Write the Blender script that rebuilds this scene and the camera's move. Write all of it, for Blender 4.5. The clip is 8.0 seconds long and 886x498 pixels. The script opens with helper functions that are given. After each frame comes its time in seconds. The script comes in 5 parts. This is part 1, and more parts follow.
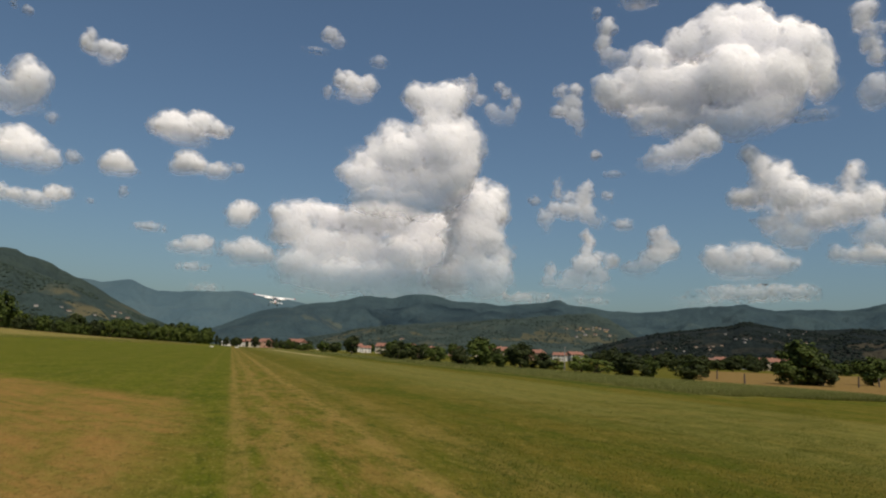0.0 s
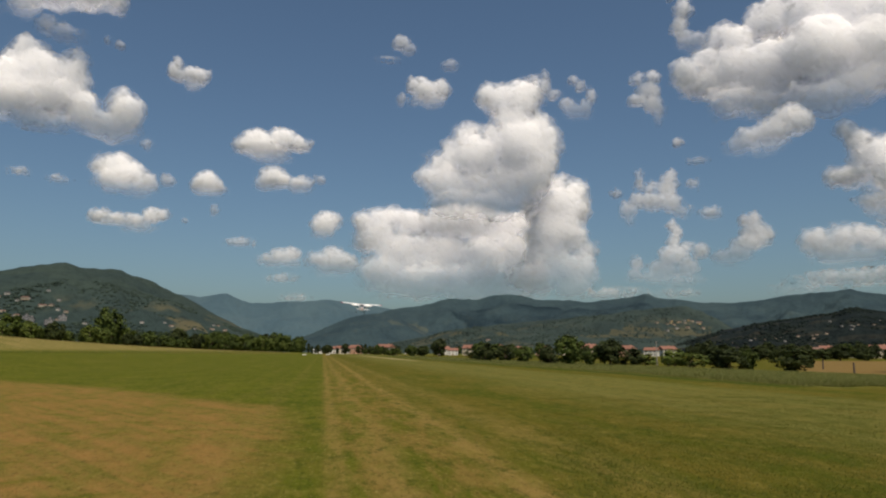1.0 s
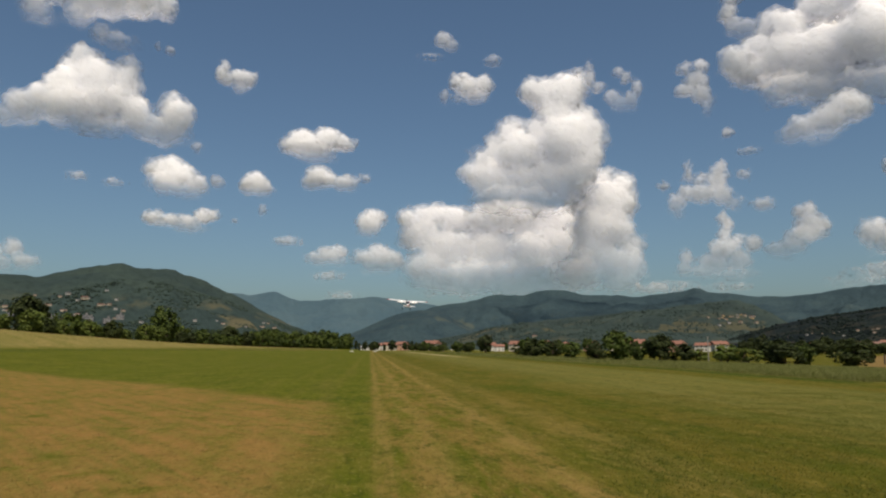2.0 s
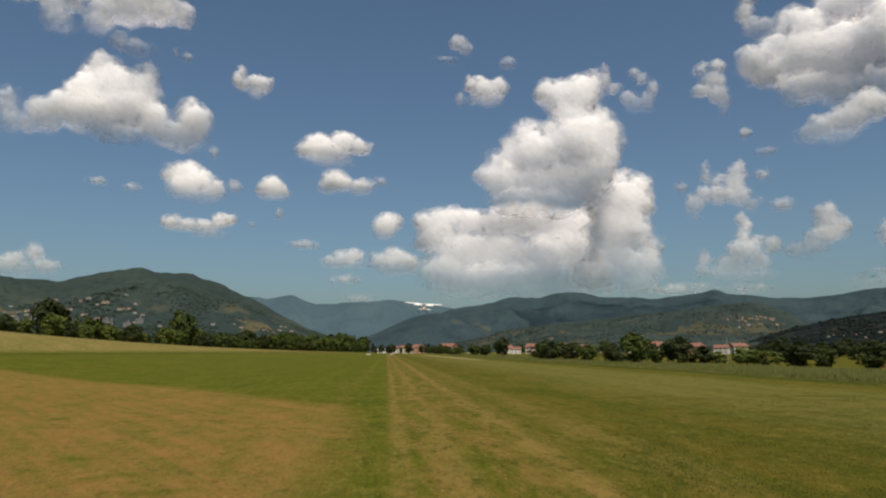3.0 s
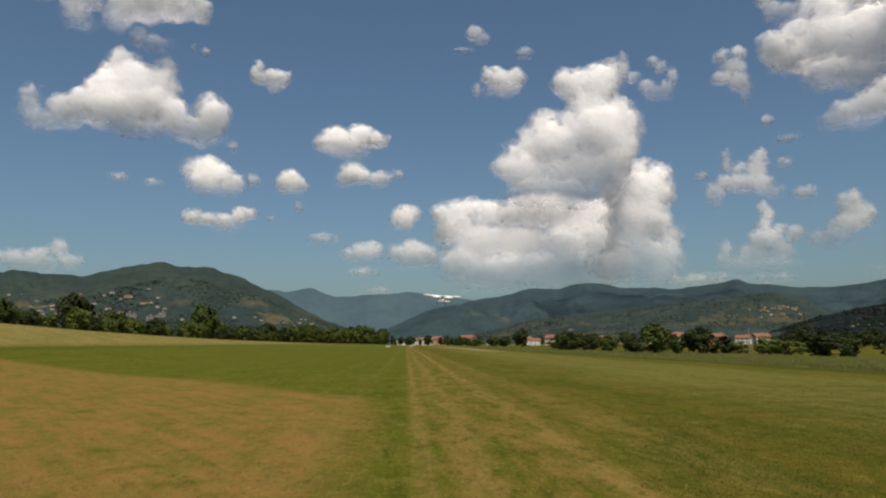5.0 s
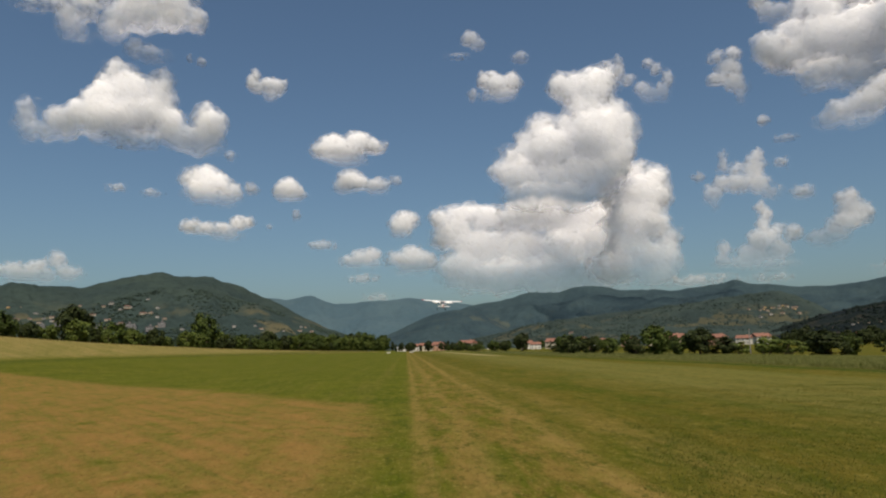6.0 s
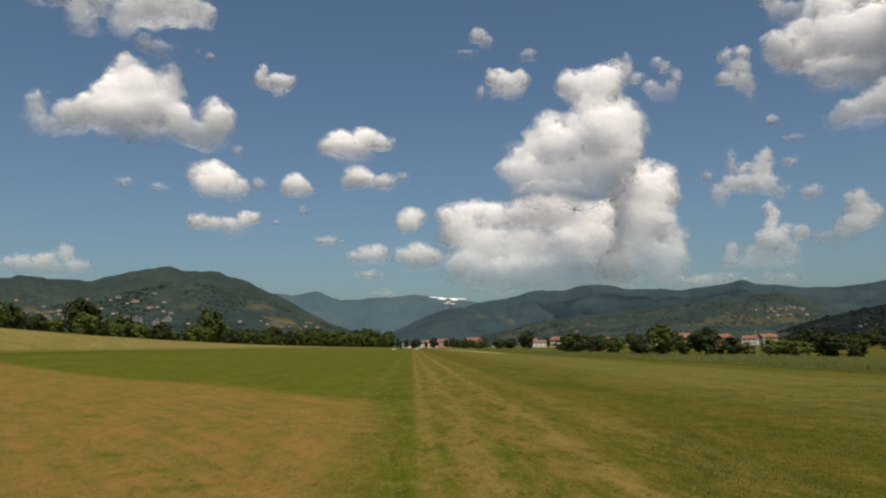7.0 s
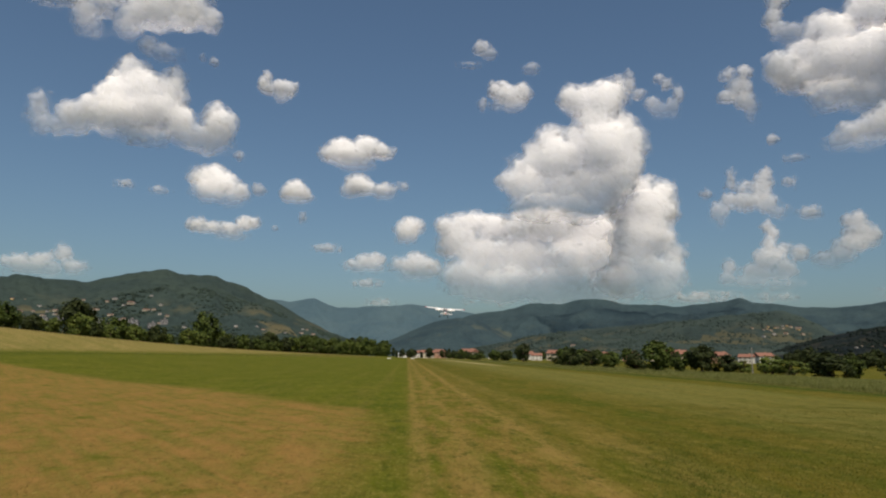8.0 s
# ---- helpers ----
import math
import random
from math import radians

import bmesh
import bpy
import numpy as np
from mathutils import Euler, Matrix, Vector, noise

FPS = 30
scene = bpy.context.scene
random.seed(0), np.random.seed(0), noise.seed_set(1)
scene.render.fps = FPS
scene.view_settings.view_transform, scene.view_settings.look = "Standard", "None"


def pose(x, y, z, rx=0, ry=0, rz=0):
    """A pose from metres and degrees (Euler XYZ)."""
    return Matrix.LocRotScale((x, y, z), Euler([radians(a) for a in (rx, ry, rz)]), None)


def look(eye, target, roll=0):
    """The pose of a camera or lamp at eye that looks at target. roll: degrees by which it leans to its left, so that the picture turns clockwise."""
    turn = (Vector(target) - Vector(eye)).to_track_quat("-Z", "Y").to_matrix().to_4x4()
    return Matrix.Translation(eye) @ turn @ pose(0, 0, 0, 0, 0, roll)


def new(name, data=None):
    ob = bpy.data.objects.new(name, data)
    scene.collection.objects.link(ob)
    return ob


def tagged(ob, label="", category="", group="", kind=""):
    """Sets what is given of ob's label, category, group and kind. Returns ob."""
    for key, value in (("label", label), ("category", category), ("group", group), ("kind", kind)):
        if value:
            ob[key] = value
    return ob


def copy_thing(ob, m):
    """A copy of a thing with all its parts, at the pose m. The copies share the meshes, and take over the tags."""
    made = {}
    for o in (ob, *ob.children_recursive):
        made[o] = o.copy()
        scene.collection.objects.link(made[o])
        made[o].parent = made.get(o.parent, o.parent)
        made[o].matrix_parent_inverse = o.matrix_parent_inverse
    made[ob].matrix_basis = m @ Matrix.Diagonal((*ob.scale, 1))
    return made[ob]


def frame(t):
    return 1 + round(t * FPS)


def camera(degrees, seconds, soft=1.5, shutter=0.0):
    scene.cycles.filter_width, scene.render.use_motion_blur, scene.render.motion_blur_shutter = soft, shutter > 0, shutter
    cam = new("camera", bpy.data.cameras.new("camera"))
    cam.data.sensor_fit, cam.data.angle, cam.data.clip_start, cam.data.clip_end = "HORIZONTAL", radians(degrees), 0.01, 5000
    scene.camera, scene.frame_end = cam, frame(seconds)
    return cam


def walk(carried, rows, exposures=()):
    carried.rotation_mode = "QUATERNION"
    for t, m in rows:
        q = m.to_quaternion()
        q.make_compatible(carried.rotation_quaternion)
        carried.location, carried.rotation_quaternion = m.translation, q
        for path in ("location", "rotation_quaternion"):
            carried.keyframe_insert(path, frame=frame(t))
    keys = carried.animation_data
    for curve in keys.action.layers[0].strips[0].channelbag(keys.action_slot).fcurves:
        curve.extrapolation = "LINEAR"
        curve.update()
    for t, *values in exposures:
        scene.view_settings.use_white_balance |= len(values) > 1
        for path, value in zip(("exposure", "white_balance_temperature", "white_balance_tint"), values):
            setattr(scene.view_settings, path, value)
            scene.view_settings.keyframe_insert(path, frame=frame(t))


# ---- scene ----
cam = camera(65.0, 8.0, soft=2.1)
EYE = (0.0, 0.0, 1.7)
# seconds, tilt, lean, turn of a hand-held camera that stands on the strip and pans
TURNS = [
    (0.0, 98.520, -2.352, -16.804),
    (0.5, 99.194, -1.870, -12.378),
    (1.0, 98.457, -0.210, -9.722),
    (1.5, 98.201, -0.060, -7.233),
    (1.7, 98.140, -0.020, -6.620),
    (2.8, 98.320, 0.130, -4.790),
    (3.0, 98.381, 0.161, -4.602),
    (3.5, 97.668, -0.324, -4.415),
    (4.0, 97.242, 0.081, -3.774),
    (4.5, 97.600, -0.000, -2.900),
    (4.7, 97.680, 0.120, -2.960),
    (5.8, 98.020, 1.400, -2.980),
    (6.0, 98.161, 1.451, -2.992),
    (6.5, 98.080, 1.154, -2.667),
    (7.0, 97.934, 0.814, -2.567),
    (7.5, 98.201, 0.216, -3.100),
    (8.0, 98.778, -0.690, -2.924),
]
walk(cam, [(t, pose(*EYE, a, b, c)) for t, a, b, c in TURNS],
     [(0.0, -0.08, 7700, 13), (1.1, -0.06, 7700, 13), (1.6, 0.0, 7700, 13), (8.0, 0.0, 7700, 13)])

# ---- daylight ----
SUN_AZ, SUN_EL = 172.0, 57.0          # clockwise from the strip's direction, above the horizon
world = bpy.data.worlds.new("world")
scene.world = world
world.use_nodes = True
wn = world.node_tree
sky = wn.nodes.new("ShaderNodeTexSky")
sky.sky_type, sky.sun_disc = "NISHITA", False
sky.sun_elevation, sky.sun_rotation = radians(SUN_EL), radians(SUN_AZ)
sky.altitude, sky.air_density, sky.dust_density, sky.ozone_density = 300, 1.1, 2.8, 4.5
tint = wn.nodes.new("ShaderNodeVectorMath")          # summer haze turns the blue towards teal
tint.operation, tint.inputs[1].default_value = "MULTIPLY", (0.84, 1.05, 1.14)
wn.links.new(sky.outputs[0], tint.inputs[0])
wn.links.new(tint.outputs[0], wn.nodes["Background"].inputs[0])
wn.nodes["Background"].inputs[1].default_value = 0.079
sun = new("sun", bpy.data.lights.new("sun", "SUN"))
sun.data.energy, sun.data.angle, sun.data.color = 3.65, radians(0.53), (1.0, 0.95, 0.87)
sa, se = radians(SUN_AZ), radians(SUN_EL)
sun.matrix_world = look((400 * math.sin(sa) * math.cos(se), 400 * math.cos(sa) * math.cos(se), 400 * math.sin(se)), (0, 0, 0))


# ---- node shorthand and materials ----
class Nodes:
    """Short calls for building one material's node tree."""

    def __init__(self, name):
        self.m = bpy.data.materials.new(name)
        self.m.use_nodes = True
        self.t = self.m.node_tree
        self.bsdf = self.t.nodes["Principled BSDF"]

    def put(self, socket, v):
        if hasattr(v, "is_linked"):
            self.t.links.new(v, socket)
        elif isinstance(v, (tuple, list)) and len(v) == 3 and len(socket.default_value) == 4:
            socket.default_value = (*v, 1)
        else:
            socket.default_value = v

    def pos(self):
        return self.t.nodes.new("ShaderNodeNewGeometry").outputs["Position"]

    def local(self):
        return self.t.nodes.new("ShaderNodeTexCoord").outputs["Object"]

    def island(self):
        return self.t.nodes.new("ShaderNodeNewGeometry").outputs["Random Per Island"]

    def rand(self):
        return self.t.nodes.new("ShaderNodeObjectInfo").outputs["Random"]

    def xyz(self, v):
        n = self.t.nodes.new("ShaderNodeSeparateXYZ")
        self.put(n.inputs[0], v)
        return n.outputs

    def stretch(self, v, s):
        n = self.t.nodes.new("ShaderNodeVectorMath")
        n.operation = "MULTIPLY"
        self.put(n.inputs[0], v)
        n.inputs[1].default_value = s
        return n.outputs[0]

    def turned(self, v, degrees):
        n = self.t.nodes.new("ShaderNodeVectorRotate")
        n.rotation_type = "Z_AXIS"
        self.put(n.inputs["Vector"], v)
        n.inputs["Angle"].default_value = radians(degrees)
        return n.outputs[0]

    def noise(self, v, scale, detail=4.0, rough=0.55):
        n = self.t.nodes.new("ShaderNodeTexNoise")
        self.put(n.inputs["Vector"], v)
        n.inputs["Scale"].default_value, n.inputs["Detail"].default_value, n.inputs["Roughness"].default_value = scale, detail, rough
        return n.outputs["Fac"]

    def colour_noise(self, v, scale):
        n = self.t.nodes.new("ShaderNodeTexNoise")
        self.put(n.inputs["Vector"], v)
        n.inputs["Scale"].default_value = scale
        return n.outputs["Color"]

    def cells(self, v, scale):
        n = self.t.nodes.new("ShaderNodeTexVoronoi")
        self.put(n.inputs["Vector"], v)
        n.inputs["Scale"].default_value = scale
        return n.outputs

    def math(self, op, a, b=0.0):
        n = self.t.nodes.new("ShaderNodeMath")
        n.operation = op
        self.put(n.inputs[0], a)
        self.put(n.inputs[1], b)
        return n.outputs[0]

    def step(self, v, lo, hi):
        n = self.t.nodes.new("ShaderNodeMapRange")
        n.interpolation_type = "SMOOTHSTEP"
        self.put(n.inputs["Value"], v)
        n.inputs["From Min"].default_value, n.inputs["From Max"].default_value = lo, hi
        return n.outputs[0]

    def mix(self, fac, a, b):
        n = self.t.nodes.new("ShaderNodeMix")
        n.data_type = "RGBA"
        self.put(n.inputs[0], fac)
        self.put(n.inputs[6], a)
        self.put(n.inputs[7], b)
        return n.outputs[2]

    def bump(self, h, strength, distance):
        n = self.t.nodes.new("ShaderNodeBump")
        n.inputs["Strength"].default_value, n.inputs["Distance"].default_value = strength, distance
        self.put(n.inputs["Height"], h)
        self.t.links.new(n.outputs[0], self.bsdf.inputs["Normal"])

    def done(self, colour, rough=0.8, metal=0.0, spec=0.3):
        self.put(self.bsdf.inputs["Base Color"], colour)
        self.put(self.bsdf.inputs["Roughness"], rough)
        self.bsdf.inputs["Metallic"].default_value = metal
        self.bsdf.inputs["Specular IOR Level"].default_value = spec
        return self.m


def plain(name, a, b, scale, rough=0.6, metal=0.0, bump=0.0, spec=0.4, grain=6.0):
    """Two tones in a broad and a fine noise, with a little relief."""
    n = Nodes(name)
    v = n.local()
    broad, fine = n.noise(v, scale), n.noise(v, scale * grain, 3)
    c = n.mix(n.math("ADD", n.math("MULTIPLY", broad, 0.65), n.math("MULTIPLY", fine, 0.35)), a, b)
    if bump:
        n.bump(fine, 0.4, bump)
    return n.done(c, rough, metal, spec)


def turf_colour(n, p):
    """The strip's colours by place: mown green, a dry brown corner, worn wheel lines, straw bank and fields."""
    x, y, z = n.xyz(p)
    big, mid, fine = n.noise(p, 0.045, 3), n.noise(p, 0.35, 4), n.noise(n.stretch(p, (1, 0.45, 1)), 6.0, 5, 0.72)
    rows = n.noise(n.stretch(p, (1.1, 0.05, 1)), 1.0, 4, 0.6)
    warp = n.math("MULTIPLY", n.math("SUBTRACT", mid, 0.5), 3.2)
    blot = n.math("MULTIPLY", n.math("SUBTRACT", n.noise(p, 1.6, 3), 0.5), 1.3)
    green = n.mix(n.step(mid, 0.3, 0.7), (0.062, 0.083, 0.006), (0.096, 0.106, 0.01))
    olive = n.mix(n.step(n.noise(n.stretch(p, (1, 0.3, 1)), 0.5, 4, 0.65), 0.36, 0.64), (0.108, 0.09, 0.013), (0.06, 0.074, 0.006))
    # right of the wheel lines the sward is drier and shows the mower's rows
    right = n.step(n.math("ADD", x, warp), 0.0, 5.0)
    c = n.mix(right, green, olive)
    c = n.mix(n.math("MULTIPLY", n.step(rows, 0.48, 0.75), 0.42), c, (0.16, 0.125, 0.03))
    worn = n.math("MULTIPLY", n.step(n.math("ADD", x, n.math("MULTIPLY", warp, 0.5)), -0.3, 0.6), n.step(n.math("ADD", x, warp), 4.6, 2.0))
    c = n.mix(n.math("MULTIPLY", n.math("MULTIPLY", worn, 0.85), n.step(n.noise(n.stretch(p, (1.6, 0.3, 1)), 1.1, 5, 0.7), 0.38, 0.62)), c, (0.19, 0.125, 0.034))
    # brown corner
    ax = n.math("ADD", n.math("ADD", x, blot), n.math("MULTIPLY", warp, 0.35))
    edge_y = n.math("SUBTRACT", n.math("MULTIPLY", x, n.math("SUBTRACT", -1.6, n.math("MULTIPLY", x, 0.014))), n.math("ADD", n.math("SUBTRACT", y, 21.0), warp))
    dry = n.math("MULTIPLY", n.step(n.math("MULTIPLY", ax, -1.0), -0.2, 2.0), n.step(edge_y, -0.8, 2.6))
    streak = n.noise(n.stretch(n.turned(p, -32), (1.5, 0.14, 1)), 1.5, 5, 0.68)
    brown = n.mix(n.step(streak, 0.35, 0.68), (0.24, 0.138, 0.042), (0.148, 0.12, 0.026))
    slant = n.noise(n.stretch(n.turned(p, -3), (1.5, 0.17, 1)), 0.8, 6, 0.7)
    brown = n.mix(n.math("MULTIPLY", n.step(slant, 0.5, 0.68), 0.6), brown, (0.12, 0.115, 0.018))
    brown = n.mix(n.math("MULTIPLY", n.step(slant, 0.47, 0.33), 0.6), brown, (0.275, 0.15, 0.05))
    c = n.mix(n.math("MULTIPLY", dry, n.step(n.noise(p, 0.9, 4), 0.18, 0.5)), c, brown)
    # worn wheel lines along the strip
    wander = n.math("ADD", x, n.math("MULTIPLY", n.math("SUBTRACT", n.noise(n.stretch(p, (0.2, 0.12, 1)), 1.0, 2), 0.5), 0.5))
    for at, width, amount in ((0.28, 0.18, 0.6), (1.05, 0.32, 0.55), (2.62, 0.28, 0.75), (4.2, 0.5, 0.4), (-1.5, 0.25, 0.2)):
        d = n.math("ABSOLUTE", n.math("SUBTRACT", wander, at))
        line = n.math("MULTIPLY", n.step(d, width * 1.7, width * 0.2), n.step(n.noise(n.stretch(p, (1.6, 0.4, 1)), 1.1, 5, 0.72), 0.34, 0.6))
        c = n.mix(n.math("MULTIPLY", line, amount), c, (0.245, 0.165, 0.052))
    # long dry grass on the bank, paler margin on the other side
    c = n.mix(n.math("MULTIPLY", n.step(n.math("ADD", z, n.math("MULTIPLY", warp, 0.12)), 1.5, 2.3), 0.9), c, n.mix(n.step(n.noise(n.stretch(p, (0.25, 1, 1)), 0.5, 4), 0.35, 0.65), (0.28, 0.215, 0.08), (0.18, 0.165, 0.048)))
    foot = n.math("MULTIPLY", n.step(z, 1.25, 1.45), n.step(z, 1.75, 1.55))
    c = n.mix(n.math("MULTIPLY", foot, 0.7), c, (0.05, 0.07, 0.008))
    pale = n.math("MULTIPLY", n.step(n.math("ADD", x, warp), 7.0, 13.0), n.step(n.math("ADD", x, n.math("MULTIPLY", warp, 0.2)), 20.6, 19.4))
    c = n.mix(n.math("MULTIPLY", pale, n.math("ADD", 0.4, n.math("MULTIPLY", n.step(rows, 0.3, 0.7), 0.4))), c, (0.15, 0.142, 0.04))
    long = n.math("MULTIPLY", n.step(x, 24.9, 25.4), n.step(x, 40.0, 37.0))
    long = n.math("MULTIPLY", long, n.step(y, 30.8, 32.0))
    lush = n.math("MULTIPLY", n.step(n.math("ADD", x, n.math("MULTIPLY", warp, 0.15)), 23.2, 24.0), n.math("MULTIPLY", n.step(x, 25.6, 25.1), n.step(y, 31.5, 34.0)))
    c = n.mix(n.math("MULTIPLY", lush, 0.95), c, (0.034, 0.055, 0.007))
    c = n.mix(n.math("MULTIPLY", long, 0.85), c, n.mix(mid, (0.09, 0.095, 0.02), (0.13, 0.125, 0.032)))
    verge = n.math("MULTIPLY", n.step(n.math("ABSOLUTE", n.math("SUBTRACT", x, 18.5)), 1.6, 0.7), n.math("MULTIPLY", n.step(y, 125.0, 170.0), n.step(y, 420.0, 330.0)))
    c = n.mix(n.math("MULTIPLY", verge, 0.8), c, (0.42, 0.36, 0.2))
    # stubble field beyond the hedge, patchwork farther off
    stub = n.math("MULTIPLY", n.step(n.math("SUBTRACT", x, n.math("MULTIPLY", y, 0.72)), 0.0, 3.0), n.math("MULTIPLY", n.math("MULTIPLY", n.step(y, 152.0, 146.0), n.step(y, 38.0, 42.0)), n.step(x, 240.0, 232.0)))
    c = n.mix(stub, c, n.mix(rows, (0.23, 0.145, 0.056), (0.17, 0.108, 0.04)))
    far = n.step(n.math("ADD", n.math("ABSOLUTE", x), n.math("MULTIPLY", y, 0.5)), 280.0, 420.0)
    patch = n.cells(n.stretch(p, (1, 0.5, 1)), 0.011)
    c = n.mix(far, c, n.mix(n.xyz(patch["Color"])[0], (0.06, 0.085, 0.02), (0.17, 0.16, 0.05)))
    # clumps and tufts
    tuft = n.noise(n.stretch(p, (1, 0.4, 1)), 2.6, 6, 0.74)
    c = n.mix(n.math("MULTIPLY", n.step(tuft, 0.53, 0.64), 0.42), c, (0.2, 0.155, 0.036))
    c = n.mix(n.math("MULTIPLY", n.step(tuft, 0.48, 0.36), n.math("SUBTRACT", 0.72, n.math("MULTIPLY", dry, 0.5))), c, (0.042, 0.06, 0.006))
    # blade-scale mottling
    c = n.mix(n.math("MULTIPLY", n.step(fine, 0.52, 0.7), 0.38), c, (0.24, 0.19, 0.05))
    c = n.mix(n.math("MULTIPLY", n.step(fine, 0.48, 0.3), 0.45), c, (0.045, 0.05, 0.01))
    speck = n.noise(n.stretch(p, (1, 0.4, 1)), 15.0, 4, 0.75)
    c = n.mix(n.math("MULTIPLY", n.step(speck, 0.57, 0.68), 0.55), c, (0.27, 0.22, 0.07))
    c = n.mix(n.math("MULTIPLY", n.step(speck, 0.43, 0.32), 0.6), c, (0.05, 0.045, 0.008))
    return c, fine, mid


def turf():
    n = Nodes("mown_turf")
    p = n.pos()
    c, fine, mid = turf_colour(n, p)
    n.bump(n.math("ADD", fine, n.math("MULTIPLY", n.noise(p, 28.0, 4, 0.7), 0.7)), 0.45, 0.03)
    return n.done(c, 0.95, 0, 0.03)


def see_through(n, colour, share):
    """Thin leaves and blades pass some of the light on."""
    tra, both = n.t.nodes.new("ShaderNodeBsdfTranslucent"), n.t.nodes.new("ShaderNodeMixShader")
    n.put(tra.inputs[0], colour)
    both.inputs[0].default_value = share
    n.t.links.new(n.bsdf.outputs[0], both.inputs[1])
    n.t.links.new(tra.outputs[0], both.inputs[2])
    n.t.links.new(both.outputs[0], n.t.nodes["Material Output"].inputs["Surface"])
    return n.m


def blade_mat(name, shade_a, shade_b, by_place=False):
    n = Nodes(name)
    r = n.island()
    if by_place:
        c, _, _ = turf_colour(n, n.pos())
        c = n.mix(n.math("MULTIPLY", r, 0.2), c, n.mix(n.step(r, 0.5, 1.0), shade_a, shade_b))
    else:
        c = n.mix(r, shade_a, shade_b)
    n.done(c, 0.75, 0, 0.2)
    return see_through(n, c, 0.5)


def forest(name, dark, light, field, fields, cell, high, grain=1.0):
    """Wooded slope: a fine crown grain, darker in the hollows of its relief, stands of lighter wood, some open fields.
    """
    n = Nodes(name)
    p = n.pos()
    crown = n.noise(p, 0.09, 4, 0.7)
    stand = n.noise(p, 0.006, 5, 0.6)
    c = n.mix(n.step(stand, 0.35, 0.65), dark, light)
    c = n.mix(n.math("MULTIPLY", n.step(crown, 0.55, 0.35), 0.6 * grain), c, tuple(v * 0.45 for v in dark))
    plot = n.xyz(n.cells(n.stretch(p, (1, 0.7, 1)), cell)["Color"])[0]
    where = n.math("MULTIPLY", n.step(plot, 1.0 - fields, 1.0 - fields + 0.05), n.math("MULTIPLY", n.step(n.noise(p, 0.012, 3), 0.44, 0.54), n.step(n.xyz(p)[2], high, high * 0.6)))
    c = n.mix(where, c, n.mix(n.noise(p, 0.02, 3), field, tuple(v * 0.6 for v in field)))
    open_land = n.math("MULTIPLY", n.step(n.noise(p, 0.013, 6, 0.66), 0.52, 0.6), n.step(n.xyz(p)[2], high * 1.5, high * 0.6))
    c = n.mix(n.math("MULTIPLY", open_land, 0.7 * grain), c, n.mix(n.step(n.noise(p, 0.03, 4), 0.35, 0.65), tuple(v * 0.8 for v in field), tuple(v * 0.95 for v in light)))
    n.bump(crown, 0.9 * grain, 9.0)
    return n.done(c, 0.95, 0, 0.05)


M_TURF = turf()
# all but the dark hill carry haze blue in base colour, more with distance
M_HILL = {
    "near": forest("hazed_wooded_near_hill", (0.033, 0.053, 0.051), (0.044, 0.066, 0.056), (0.13, 0.12, 0.072), 0.42, 0.022, 70.0, 0.75),
    "mid": forest("hazed_wooded_mid_hill", (0.03, 0.047, 0.045), (0.044, 0.065, 0.058), (0.088, 0.09, 0.06), 0.3, 0.012, 90.0, 0.6),
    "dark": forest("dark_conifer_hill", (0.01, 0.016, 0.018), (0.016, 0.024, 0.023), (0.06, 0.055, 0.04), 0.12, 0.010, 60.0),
    "blue": forest("hazed_distant_ridge", (0.03, 0.054, 0.066), (0.043, 0.073, 0.082), (0.085, 0.108, 0.095), 0.1, 0.006, 150.0, 0.6),
    "far": forest("hazed_far_ridge", (0.056, 0.1, 0.125), (0.067, 0.113, 0.134), (0.09, 0.12, 0.13), 0.05, 0.006, 150.0, 0.25),
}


def leaf_mat(name, dark, light):
    n = Nodes(name)
    c = n.mix(n.island(), dark, light)
    c = n.mix(n.math("MULTIPLY", n.rand(), 0.45), c, tuple(v * 0.6 for v in dark))
    n.done(c, 0.6, 0, 0.25)
    return see_through(n, c, 0.3)


M_LEAF = leaf_mat("broad_leaves", (0.044, 0.072, 0.012), (0.1, 0.135, 0.026))
M_LEAF_DARK = leaf_mat("dark_leaves", (0.026, 0.041, 0.011), (0.064, 0.082, 0.021))
M_LEAF_PALE = leaf_mat("pale_leaves", (0.066, 0.1, 0.017), (0.145, 0.178, 0.034))
M_BARK = plain("bark", (0.09, 0.065, 0.045), (0.17, 0.13, 0.095), 6, 0.9, bump=0.02)


